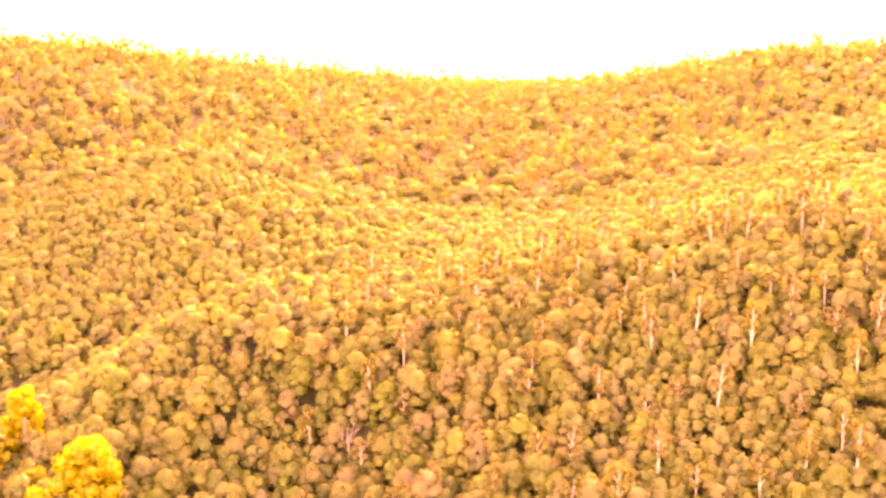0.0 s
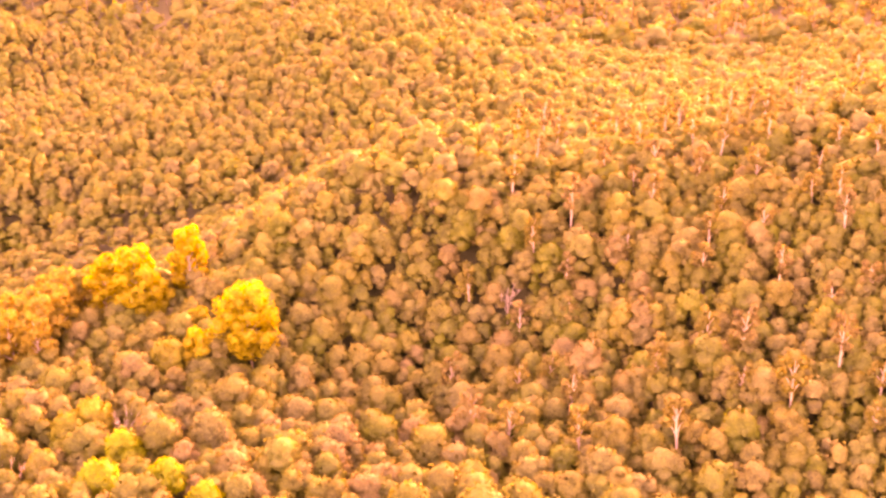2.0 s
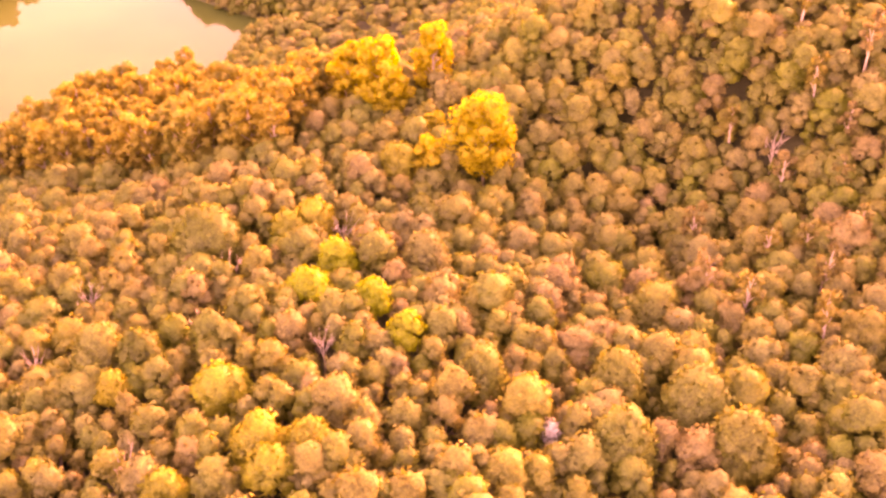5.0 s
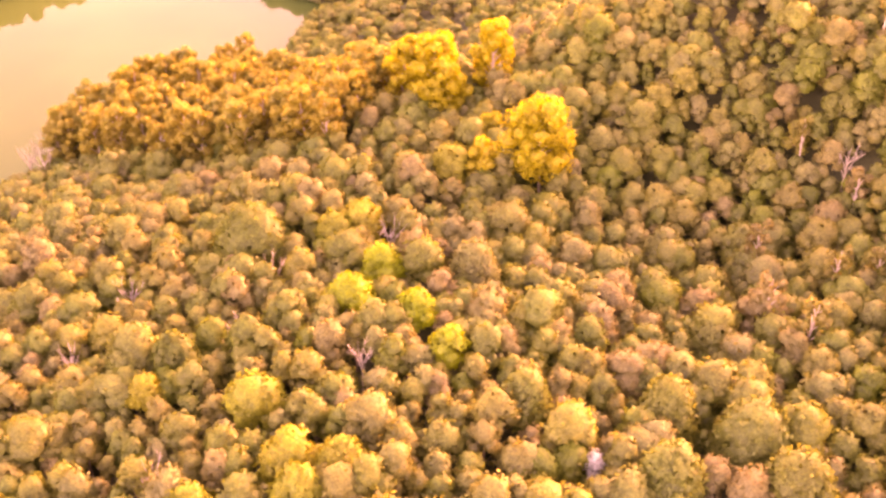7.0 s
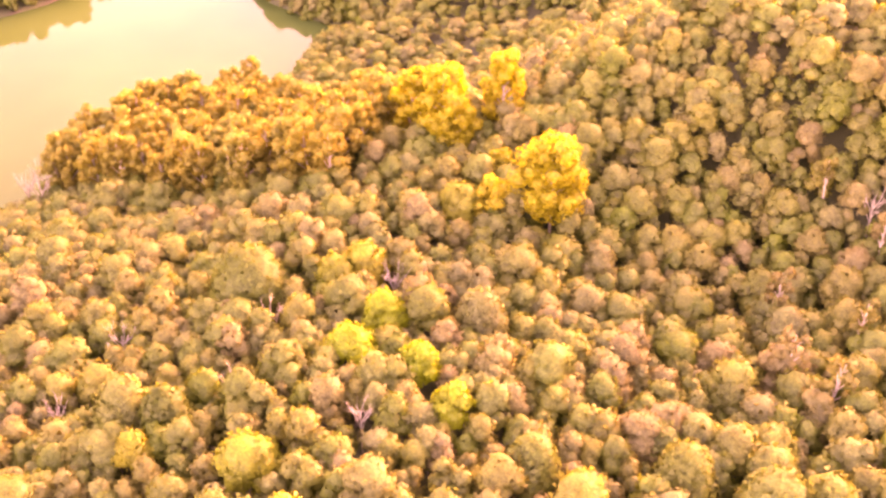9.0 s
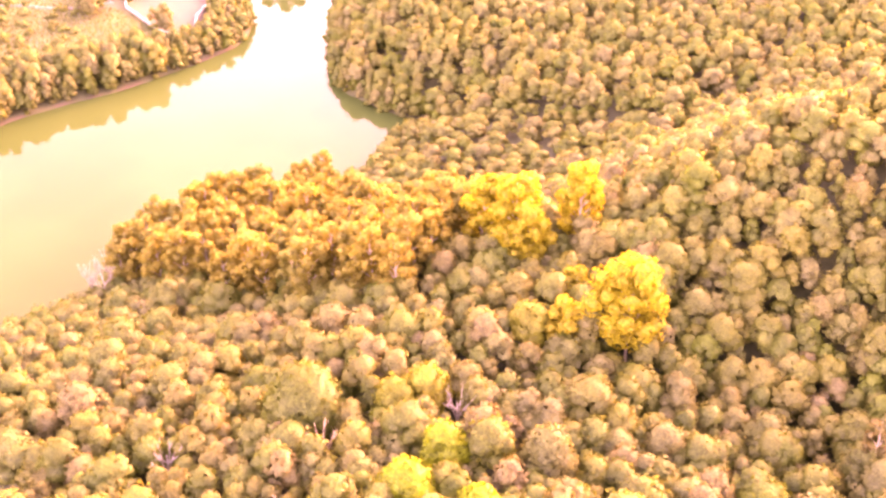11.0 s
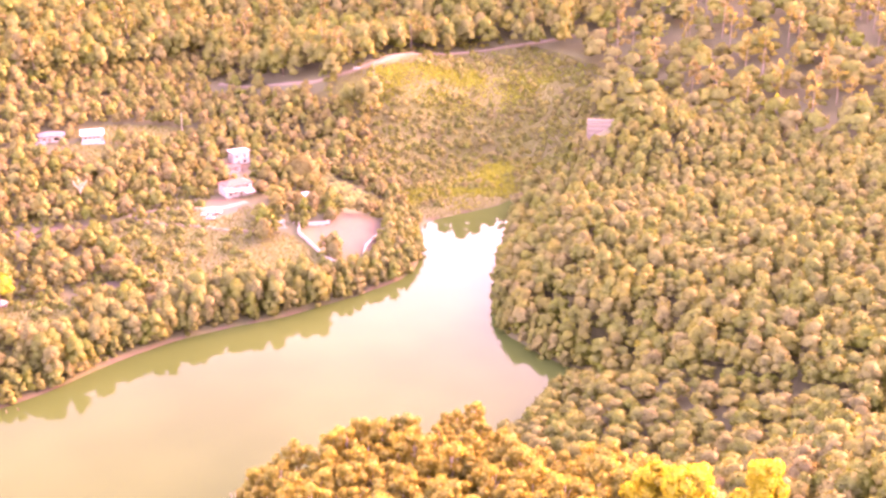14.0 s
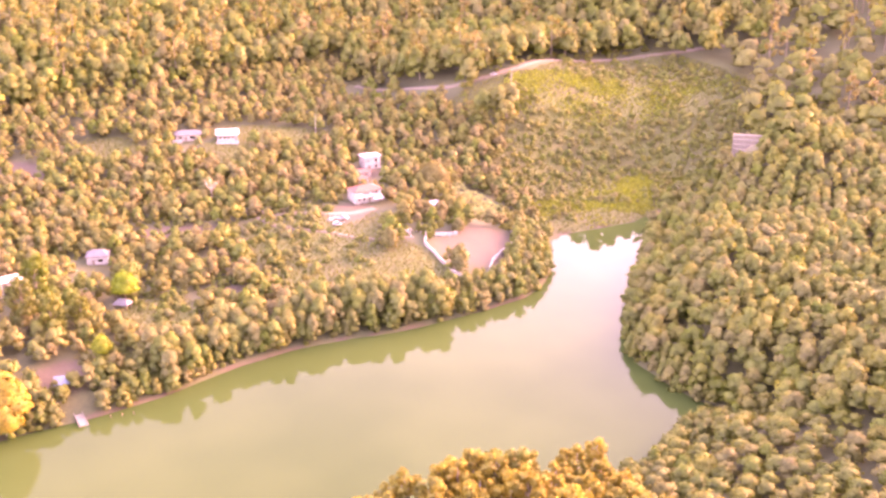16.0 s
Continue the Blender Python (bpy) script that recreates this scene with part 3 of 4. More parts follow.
far_slim = [tall_tree(110 + i, top=26.0, r=5.4, clumps=7, leaves=10, leaf=1.35, first=0.36, lean=1.0, far=True) for i in range(5)]
bares = [bare_tree(150 + i) for i in range(4)]

small_kinds = [Kind("tree", a, OLIVE, BARK) for a in small]
dry_kinds = [Kind("dry_tree", a, DUSTY, BARK) for a in small[:5]]
for x, y, r in LIME_TREES:
    plant(Kind("lime_tree", broadleaf(int(-x * 7), r=r * 1.25, top=12.8, depth=6.6, lumps=11, leaves=80, leaf=0.34), LIME, BARK), x, y, 1, "lime_green_tree", "bright lime-green rounded tree rising out of the forest canopy", "lime green trees")
for x, y, r in YELLOW_TREES:
    plant(Kind("yellow_tree", broadleaf(int(-x * 9), r=r * 1.15, top=12.4, depth=7.0, lumps=13, leaves=80, leaf=0.35), YELLOWGREEN, BARK), x, y, 1, "yellow_green_tree", "sunlit yellow-green broadleaf tree in the dense hillside forest", "yellow green trees")
for x, y, r in DOME_TREES:
    plant(Kind("dome_tree", broadleaf(int(-x * 11), r=r, top=11 + r * 0.75, depth=6 + r, lumps=16 + int(r * 1.8), leaves=90, leaf=0.4), OLIVE, BARK), x, y, 1, "broad_tree", "large domed olive-green tree standing above its neighbours", "broad domed trees")
for i, (x, y, r) in enumerate(BARE_TREES):
    o = tagged(new("bare_tree", mesh_of("bare_tree", *bares[i % 4][:3], PALE_BARK)), "leafless grey tree with fine twigs among green crowns", "tree", "bare grey trees")
    o.matrix_world = Matrix.Translation((x, y, gz(x, y))) @ Matrix.Rotation(i * 1.7, 4, "Z") @ Matrix.Diagonal((r / 3.3, r / 3.3, 1.25, 1))
for i, (x, y, top, r) in enumerate(GOLD_TREES):
    plant(Kind("gold_tree", tall_tree(200 + i, top=top, r=r, clumps=44 if r > 7.5 else 30, leaves=170, leaf=0.36, first=0.36 if r > 7.5 else 0.28), SUNLIT_GOLD, PALE_BARK), x, y, 1, "golden_tree", "tall yellow-leaved tree with sunlight put into its leaf colour, and pale trunk", "golden trees")
plant(Kind("blossom_tree", broadleaf(333, r=2.3, top=9.4, depth=3.6, lumps=7, leaves=45, leaf=0.26), WHITE_BLOOM, BARK), -37.5, 157.8, 1, "flowering_tree", "small tree covered with white blossom in the forest")

# the tall grove on the promontory by the water
slim_kinds = [Kind("grove_tree", a, AMBER, PALE_BARK) for a in slim]
grove = scatter(-243, 222, -128, 322, 7.6, lambda x, y: (shore_distance(x, y) > 2.0) & (y > 236 - 0.12 * (x + 240)) & (y < 318 - 0.42 * (x + 240)))
for i, (x, y) in enumerate(grove):
    plant(slim_kinds[i % 5], x, y, rng.uniform(0.84, 1.06) * (0.8 if y > 284 else 1.0), "grove_tree", "tall slender tree with amber sunlit leaves above the water", "promontory grove")
for i, (x, y) in enumerate([(-240, 229), (-236, 237), (-242, 236), (-233, 228), (-237, 246), (-243, 244)]):
    o = tagged(new("bare_tree", mesh_of("bare_tree", *bare_tree(400 + i, 17.0, 4.6, 10, 10)[:3], PALE_BARK)), "tall leafless grey tree on the river bank", "tree", "bare bank trees")
    o.matrix_world = Matrix.Translation((x, y, gz(x, y)))
taken += [(x, y, 1.0) for x, y in grove]

# hillside forest: the nearest crowns singly, the rest as woodland
P = clear_of(scatter(-270, 108, 96, 292, 4.2, lambda x, y: (shore_distance(x, y) > 0.8) & (y > 112 + 0.7 * np.maximum(x, 0)) & ~((x < -150) & (y < 150))), taken)
single = (P[:, 0] > -140) & (P[:, 0] < -30) & (P[:, 1] > 120) & (P[:, 1] < 185)
single &= np.cumsum(single) <= 330
for i, (x, y) in enumerate(P[single]):
    dry, size = rng.random() < 0.2, 0.7 + 0.75 * rng.random() ** 1.7
    plant(dry_kinds[i % 5] if dry else small_kinds[i % 12], x, y, size, "forest_tree", "dry brownish-green broadleaf tree in the hillside forest" if dry else "olive-green broadleaf tree in the dense hillside forest", "hillside forest trees", rng.uniform(0.88, 1.12) * size ** -0.5)
rest = P[~single]
fade = rng.random(len(rest))
middle = (rest[:, 0] > -195) & (rest[:, 0] < 40)


def some(mask, lo, hi):
    return rng.uniform(lo, hi, int(mask.sum()))


for nm, lb, mask, mat in (("hillside_woodland", "dense olive-green broadleaf forest over the near hillside", middle & (fade > 0.2), OLIVE), ("dry_hillside_woodland", "dry brownish trees mixed into the near hillside forest", middle & (fade <= 0.2), DUSTY)):
    woodland(nm, lb, small, rest[mask], 0.7 + 0.75 * some(mask, 0.0, 1.0) ** 1.7, some(mask, 0.85, 1.15), mat, BARK, False)
woodland("slope_woodland", "forest on the flanks of the near hill", rough_trees, rest[~middle], some(~middle, 0.65, 1.1), some(~middle, 0.85, 1.15), OLIVE, BARK, False)

OPEN = GRASSES + SOILS


def wooded(x, y, margin=0.45):
    return (shore_distance(x, y) > 0.8) & (np.max([zone(x, y, *o) for o in OPEN], axis=0) < margin)


def lowland(x, y):
    """The open scrubby slope between the meadow and the road."""
    return zone(x, y, -462, 585, 62, 105, 22) > 0.5


def forest(name, label, kinds, P, lo, hi, mat, bark=BARK, trunks=False):
    return woodland(name, label, kinds, P, rng.uniform(lo, hi, len(P)), rng.uniform(0.82, 1.2, len(P)), mat, bark, trunks)


forest("south_woodland", "broadleaf forest on the hill beneath the flight", far_trees, scatter(-230, -120, 210, 128, 9.5, lambda x, y: wooded(x, y) & ((y < 112 + 0.7 * np.maximum(x, 0)) | (x > 96)) & ~((x > -130) & (x < 0) & (y > 112))), 0.85, 1.2, OLIVE)
# ridge towards the sun, with pale slender stems
forest("ridge_woodland", "broadleaf forest over the sunny ridge", rough_trees, scatter(-112, 292, 230, 495, 6.3, lambda x, y: wooded(x, y) & (x < 0.42 * y + 25)), 0.85, 1.4, OLIVE)
forest("east_woodland", "broadleaf forest on the slope beside the ridge", rough_trees, scatter(96, 150, 190, 292, 6.3, wooded), 0.85, 1.4, OLIVE)
stems = [tall_tree(170 + i, 17.0, 2.8, 8, 26, 0.5, 0.6, 1.2) for i in range(3)]
forest("slender_stems", "slender trees with pale stems on the ridge slope", stems, scatter(-30, 205, 140, 375, 16.0, wooded), 0.8, 1.1, DUSTY, PALE_BARK, True)
# wooded hill across the inlet, open below the pale cutting
CUTTING = [(-391, 602, 11), (-384, 591, 11), (-376, 580, 9), (-369, 569, 7)]
inlet = clear_of(scatter(-395, 288, -112, 640, 6.4, lambda x, y: wooded(x, y) & ~((x < -342) & (y < 472))), CUTTING + [(x, y, 2.5) for x, y in grove])
low = (inlet[:, 1] < 378) & (inlet[:, 0] > -262) & (inlet[:, 0] < -135)
forest("inlet_woodland", "dense forest on the hill across the inlet", rough_trees, inlet[~low], 0.75, 1.3, OLIVE)
woodland("inlet_low_woodland", "low spreading trees on the flat beside the inlet", rough_trees, inlet[low], some(low, 0.75, 1.25), some(low, 0.5, 0.72), OLIVE, BARK, False)
forest("inlet_thicket", "bushes overhanging the water below the wooded hill", bushes, scatter(-402, 200, -215, 548, 3.7, lambda x, y: (shore_distance(x, y) > -0.4) & (shore_distance(x, y) < 8) & ~((x < -342) & (y < 472)) & ~((x < -385) & (y > 455))), 0.55, 1.05, OLIVE)
forest("valley_woodland", "dense forest in the valley behind the ridge", rough_trees, scatter(-112, 495, 230, 640, 8.4, wooded), 1.0, 1.6, OLIVE)
ROAD = [(-620, 500), (-585, 515), (-556, 526), (-542, 546), (-538, 566), (-545, 602), (-543, 642), (-529, 675), (-500, 720)]
VERGE = [(x + 7 * k, y - 5 * k, 6.5) for x, y in ROAD + [(-602, 508), (-570, 520), (-541, 584), (-544, 622), (-536, 658), (-515, 697)] for k in (0, 1, 2)]
# far bank: thickets by the water, trees round the houses
HOMES = [(-464, 398, 13), (-509, 432, 11), (-576, 385, 12), (-590, 369, 9), (-474, 267, 9), (-459, 226, 13), (-426, 258, 5), (-381, 216, 7), (-443, 426, 5), (-366, 217, 7), (-452, 376, 12), (-452, 400, 10)]
HOMES += [(-398, 382, 12), (-386, 374, 12), (-410, 386, 9), (-376, 384, 7), (-404, 370, 9), (-445, 452, 13), (-430, 444, 10), (-457, 455, 9), (-420, 436, 7), (-395, 410, 18), (-374, 398, 9), (-383, 404, 9)]
HOMES += [(-450 + 12 * k, 376 - 9 * k, 6) for k in range(1, 4)]
HOMES += [(x + 0.83 * r * 1.5, y - 0.56 * r * 1.5, r * 0.85) for x, y, r in HOMES[:10]] + [(x + 0.83 * r * 2.5, y - 0.56 * r * 2.5, r * 0.7) for x, y, r in HOMES[:6]]
thicket = clear_of(scatter(-410, 120, -340, 465, 4.4, lambda x, y: (shore_distance(x, y) > 0.9) & (np.max([zone(x, y, *o) for o in OPEN], axis=0) < 0.8) & (shore_distance(x, y) < 17) & (x < -335)), [(-368, 217, 7)])
bank = clear_of(scatter(-392, 250, -345, 428, 5.6, lambda x, y: (shore_distance(x, y) > 2.5) & (shore_distance(x, y) < 20) & (x < -340)), HOMES[:16] + [(-385, 367, 9)])
bank_kinds = [clumped(95 + i, r=5.3, top=13.8, depth=12.6, lumps=9, leaves=20, leaf=0.5) for i in range(5)]
forest("bank_trees", "tall dark green trees lining the river bank", bank_kinds, bank[bank[:, 1] < 362], 0.6, 1.0, OLIVE)
forest("low_bank_trees", "dark green trees on the bank below the paddock", bushes, bank[bank[:, 1] >= 362], 0.5, 0.85, OLIVE)
forest("bank_thicket", "bushy dark green trees along the river bank", bushes, thicket, 0.6, 1.15, OLIVE)
# woods grow denser away from the clearing by the houses
village = clear_of(scatter(-670, 90, -365, 520, 6.4, lambda x, y: wooded(x, y) & ~lowland(x, y) & (shore_distance(x, y) > 15) & (rng.random(x.shape) < np.where((x < -480) | (y < 250) | (y > 425), 0.97, 0.66))), HOMES + VERGE)
low_trees = [clumped(78 + i, r=3.9 + 0.3 * (i % 3), top=8.6, depth=7.4, lumps=6 + i % 3, leaves=17, leaf=0.47) for i in range(6)]
half = rng.random(len(village)) < 0.5
forest("village_trees", "bushy trees round the houses on the far bank", low_trees, village[half], 0.5, 1.15, DUSTY)
forest("village_bushes", "green bushes and trees round the houses on the far bank", low_trees, village[~half], 0.5, 1.2, OLIVE)
# close forest behind the dirt road
slope = lambda x, y: (x > -880) & (x < -478) & (y > 230) & (y < 770) & ((x < -660) | (y > 512))
behind = clear_of(scatter(-880, 230, -478, 770, 9.8, lambda x, y: wooded(x, y) & ~lowland(x, y) & slope(x, y)), VERGE)
woodland("road_woodland", "tall close forest on the slope behind the dirt road", rough_trees, behind, rng.uniform(1.2, 1.9, len(behind)), rng.uniform(1.2, 1.7, len(behind)), OLIVE, BARK, False)
# far slopes to the skyline
far = scatter(-1140, 90, 800, 1480, 15.5, lambda x, y: wooded(x, y) & (x < 0.45 * y + 40) & (y > 60 - 0.2 * x) & ~lowland(x, y) & ((x < -640) | (y > 500)) & ~((x > -393) & (x < 285) & (y < 635)) & (np.hypot(x + 90, y - 300) < 1300) & ~((x > -665) & (x < -365) & (y < 520)))
far = clear_of(far, VERGE + CUTTING)
high = ((far[:, 0] < -495) | (far[:, 1] > 650)) & (rng.random(len(far)) < 0.3)
forest("far_tall_woodland", "tall hazy eucalyptus forest on the far slopes", far_slim, far[high], 0.75, 1.15, DUSTY, BARK, True)
ridge_kind = Kind("ridge_tree", tall_tree(130, top=33.0, r=7.5, clumps=20, leaves=60, leaf=0.8, first=0.45), OLIVE, PALE_BARK)
for x, y, k in ((-652, 763, 1.0), (-640, 770, 0.86), (-662, 752, 0.9), (-628, 775, 0.7)):
    plant(ridge_kind, x, y, k, "ridge_tree", "tall tree on the hilltop mirrored in the cove", "hilltop trees")
far_broad = far[~high & ~slope(far[:, 0], far[:, 1])]
forest("far_woodland", "hazy broadleaf forest on the distant hills", far_trees, far_broad, 0.95, 1.7, OLIVE)

# ---- roads, tracks and walls ----
def resample(points, step):
    P = np.array(points, float)
    s = np.concatenate([[0], np.cumsum(np.hypot(*np.diff(P, axis=0).T))])
    k = np.linspace(0, s[-1], max(2, int(s[-1] / step) + 1))
    return np.stack([np.interp(k, s, P[:, 0]), np.interp(k, s, P[:, 1])], 1)


def strip(name, points, width, label, mat, lift=0.18, thick=0.5):
    """A road laid over the ground: a crowned top with edges that go into the soil."""
    P = resample(points, 3.0)
    d = np.gradient(P, axis=0)
    d /= np.linalg.norm(d, axis=1)[:, None]
    nrm = np.stack([-d[:, 1], d[:, 0]], 1)
    wob = rng.uniform(0.88, 1.12, len(P))
    V, Q = [], []
    for off, dz in ((-0.56, -thick), (-0.5, lift), (-0.2, lift + 0.06), (0.2, lift + 0.06), (0.5, lift), (0.56, -thick)):
        q = P + nrm * (off * width * wob)[:, None]
        V.append(np.column_stack([q, np.maximum(height(q[:, 0], q[:, 1]), height(P[:, 0], P[:, 1]) - 0.3) + dz]))
    n = len(P)
    for a in range(5):
        i = np.arange(n - 1) + a * n
        Q.append(np.stack([i, i + 1, i + n + 1, i + n], 1))
    ob = new(name, mesh_of(name, np.concatenate(V), [], np.concatenate(Q), mat, smooth=True))
    return tagged(ob, label, "road", kind="structure")


strip("road", ROAD, 4.4, "pale dirt road curving above a grassy slope", TRACK_SOIL, 0.4, 1.5)
strip("track", [(-492, 345), (-472, 360), (-463, 370), (-455, 384), (-455, 398)], 4.0, "pale dirt track leading to the houses", TRACK_SOIL)
strip("footpath", [(-478, 347), (-463, 348), (-452, 356), (-444, 364), (-434, 370), (-426, 376), (-416, 392)], 2.6, "pale footpath across the scrub below the house", TRACK_SOIL)
strip("forest_road", [(-222, 438), (-200, 446), (-178, 454), (-145, 466), (-110, 470)], 4.0, "faint dirt road through the wooded hill", TRACK_SOIL)


def block_mesh(seed):
    rg = np.random.default_rng(seed)
    b = box(-1.05, -0.4, -0.6, 1.05, 0.4, 1.5 + rg.uniform(-0.2, 0.2), 0.14)
    for v in b.verts:
        v.co += Vector(rg.uniform(-0.06, 0.06, 3))
    me = bpy.data.meshes.new("stone_block")
    b.to_mesh(me)
    b.free()
    me.materials.append(STONE)
    return me


def stone_wall(points, label):
    """A limewashed wall of separate blocks following the ground."""
    P = resample(points, 2.0)
    root = empty("stone_wall", Matrix.Translation((P[0][0], P[0][1], gz(*P[0]))), label, "wall")
    meshes = [block_mesh(i) for i in range(5)]
    inv = root.matrix_world.inverted()
    for i in range(len(P) - 1):
        a, b = P[i], P[i + 1]
        m = (a + b) / 2
        o = new("stone_block", meshes[i % 5])
        o.parent = root
        o.matrix_local = inv @ Matrix.Translation((m[0], m[1], gz(*m))) @ Matrix.Rotation(math.atan2(b[1] - a[1], b[0] - a[0]) + rng.uniform(-0.05, 0.05), 4, "Z")


stone_wall([(-416, 399), (-408, 392), (-395, 389), (-382, 386), (-375, 388)], "low limewashed stone wall below a bare paddock")
stone_wall([(-375, 402), (-382, 410), (-387, 420), (-391, 429), (-402, 440), (-409, 444), (-413, 443)], "curved limewashed stone wall round a bare paddock")
stone_wall([(-413, 401), (-409, 412)], "short limewashed stone wall at the top of the paddock")


# ---- houses ----
def pierced(length, high, thick, holes):
    """A wall along x from 0 to length, standing behind y = 0, with openings (x0, z0, x1, z1) through it."""
    xs = sorted({0.0, length, *[h[0] for h in holes], *[h[2] for h in holes]})
    zs = sorted({0.0, high, *[h[1] for h in holes], *[h[3] for h in holes]})
    bm = bmesh.new()
    for xa, xb in zip(xs, xs[1:]):
        for za, zb in zip(zs, zs[1:]):
            cx, cz = (xa + xb) / 2, (za + zb) / 2
            if not any(h[0] < cx < h[2] and h[1] < cz < h[3] for h in holes):
                box(xa, 0, za, xb, thick, zb, 0, bm)
    bmesh.ops.remove_doubles(bm, verts=bm.verts, dist=0.001)
    return bm


def window(parent, m, x0, z0, x1, z1, frame_mat=None):
    w = new("window")
    w.parent = parent
    w.matrix_local = m
    bm = box(x0, 0.06, z0, x0 + 0.08, 0.16, z1)
    for a in ((x1 - 0.08, z0, x1, z1), (x0 + 0.08, z0, x1 - 0.08, z0 + 0.08), (x0 + 0.08, z1 - 0.08, x1 - 0.08, z1), ((x0 + x1) / 2 - 0.03, z0 + 0.08, (x0 + x1) / 2 + 0.03, z1 - 0.08)):
        box(a[0], 0.06, a[1], a[2], 0.16, a[3], 0, bm)
    part("frame", bm, frame_mat or DARK_WOOD, w)
    part("pane", box(x0 + 0.08, 0.1, z0 + 0.08, x1 - 0.08, 0.12, z1 - 0.08), GLASS, w)
    part("sill", box(x0 - 0.1, -0.12, z0 - 0.1, x1 + 0.1, 0.05, z0, 0.02), CONCRETE, w)


def hip_roof(w, d, z, rise, over, thick=0.18, ridge=None):
    """Four slopes with eaves and a soffit."""
    bm = bmesh.new()
    ridge = max(w - d, 0.5) if ridge is None else ridge
    low = [(-over, -over), (w + over, -over), (w + over, d + over), (-over, d + over)]
    top = [((w - ridge) / 2, d / 2), ((w + ridge) / 2, d / 2)]
    a = [bm.verts.new((x, y, z)) for x, y in low]
    b = [bm.verts.new((x, y, z - thick)) for x, y in low]
    t = [bm.verts.new((x, y, z + rise)) for x, y in top]
    for f in ((a[0], a[1], t[1], t[0]), (a[1], a[2], t[1]), (a[2], a[3], t[0], t[1]), (a[3], a[0], t[0]), (b[3], b[2], b[1], b[0])):
        bm.faces.new(f)
    for i in range(4):
        bm.faces.new((b[i], b[(i + 1) % 4], a[(i + 1) % 4], a[i]))
    return bm


def shed_roof(w, d, z0, z1, over=0.5, thick=0.1, waves=0):
    """One slope from front (z0) to back (z1), corrugated where waves are given."""
    bm = bmesh.new()
    n = max(1, waves) * 2
    rows_v = []
    for k in range(n + 1):
        x = -over + (w + 2 * over) * k / n
        bump = 0.05 * (k % 2) if waves else 0
        rows_v.append([bm.verts.new((x, -over, z0 + bump)), bm.verts.new((x, d + over, z1 + bump)), bm.verts.new((x, d + over, z1 + bump - thick)), bm.verts.new((x, -over, z0 + bump - thick))])
    for p, q in zip(rows_v, rows_v[1:]):
        for i in range(4):
            j = (i + 1) % 4
            bm.faces.new((p[i], q[i], q[j], p[j]))
    bm.faces.new(rows_v[0])
    bm.faces.new(rows_v[-1][::-1])
    return bm


def house(name, x, y, turn, w, d, high, label, wall_mat, roof, roof_mat, front=(), side=(), doors=(), base=1.5, back=()):
    """A house whose front runs along its own x axis and faces its -y. front, side: window openings."""
    root = empty(name, Matrix.Translation((x, y, gz(x, y))) @ Matrix.Rotation(radians(turn), 4, "Z") @ Matrix.Translation((-w / 2, -d / 2, 0)), label, "house")
    part("plinth", box(-0.15, -0.15, -base - 2, w + 0.15, d + 0.15, -0.01), CONCRETE, root)
    sides = ((Matrix.Identity(4), w, list(front)), (Matrix.Translation((w, 0, 0)) @ Matrix.Rotation(radians(90), 4, "Z"), d, list(back)), (Matrix.Translation((w, d, 0)) @ Matrix.Rotation(radians(180), 4, "Z"), w, []), (Matrix.Translation((0, d, 0)) @ Matrix.Rotation(radians(-90), 4, "Z"), d, list(side)))
    for k, (m, length, holes) in enumerate(sides):
        openings = holes + (list(doors) if k == 0 else [])
        inset = 0.253 if k % 2 else 0.0
        wall = part("wall", pierced(length, high, 0.25, openings), wall_mat, root)
        wall.matrix_local = m
        if inset:
            wall.matrix_local = m @ Matrix.Translation((inset, 0, 0)) @ Matrix.Diagonal(((length - 2 * inset) / length, 1, 1, 1))
        for h in holes:
            window(root, wall.matrix_local.copy(), *h)
        if k == 0:
            for h in doors:
                part("door", box(h[0], 0.08, h[1], h[2], 0.14, h[3], 0.01), DARK_WOOD, root)
    part("roof", roof, roof_mat, root)
    return root


big = house("house", -467.5, 400.5, 83, 14, 8.5, 6.0, "two-storey white house with red tiled roof and balcony", PLASTER, hip_roof(14, 8.5, 6.0, 1.9, 0.7), RED_TILE,
            front=[(4.0, 3.9, 5.4, 5.2), (6.0, 3.9, 7.4, 5.2), (8.4, 3.9, 9.8, 5.2), (10.8, 3.9, 12.2, 5.2), (1.2, 0.9, 2.6, 2.2), (4.4, 0.9, 5.8, 2.2), (10.6, 0.9, 12.2, 2.2)], side=[(1.4, 3.9, 2.8, 5.1), (5.2, 3.9, 6.6, 5.1), (1.4, 0.9, 2.8, 2.1), (5.2, 0.9, 6.6, 2.1)], doors=[(7.4, 0, 8.4, 2.1)])
part("balcony", box(0.2, -1.9, 2.85, 13.8, 0.0, 3.05, 0.03), CONCRETE, big)
part("parapet", box(0.2, -1.9, 3.06, 13.8, -1.75, 3.75, 0.02), PLASTER, big)
for px in (0.5, 4.6, 9.0, 13.4):
    part("column", box(px - 0.15, -1.85, 0, px + 0.15, -1.55, 2.84, 0.02), PLASTER, big)
awn = part("awning", shed_roof(5.0, 2.4, 2.3, 2.8, 0.1, 0.08, 8), WHITE_ROOF, big, "white sheet awning")
awn.matrix_local = Matrix.Translation((8.4, -4.4, 0))
for px in (8.6, 13.2):
    part("post", box(px - 0.06, -4.4, 0, px + 0.06, -4.28, 2.25), DARK_WOOD, big)

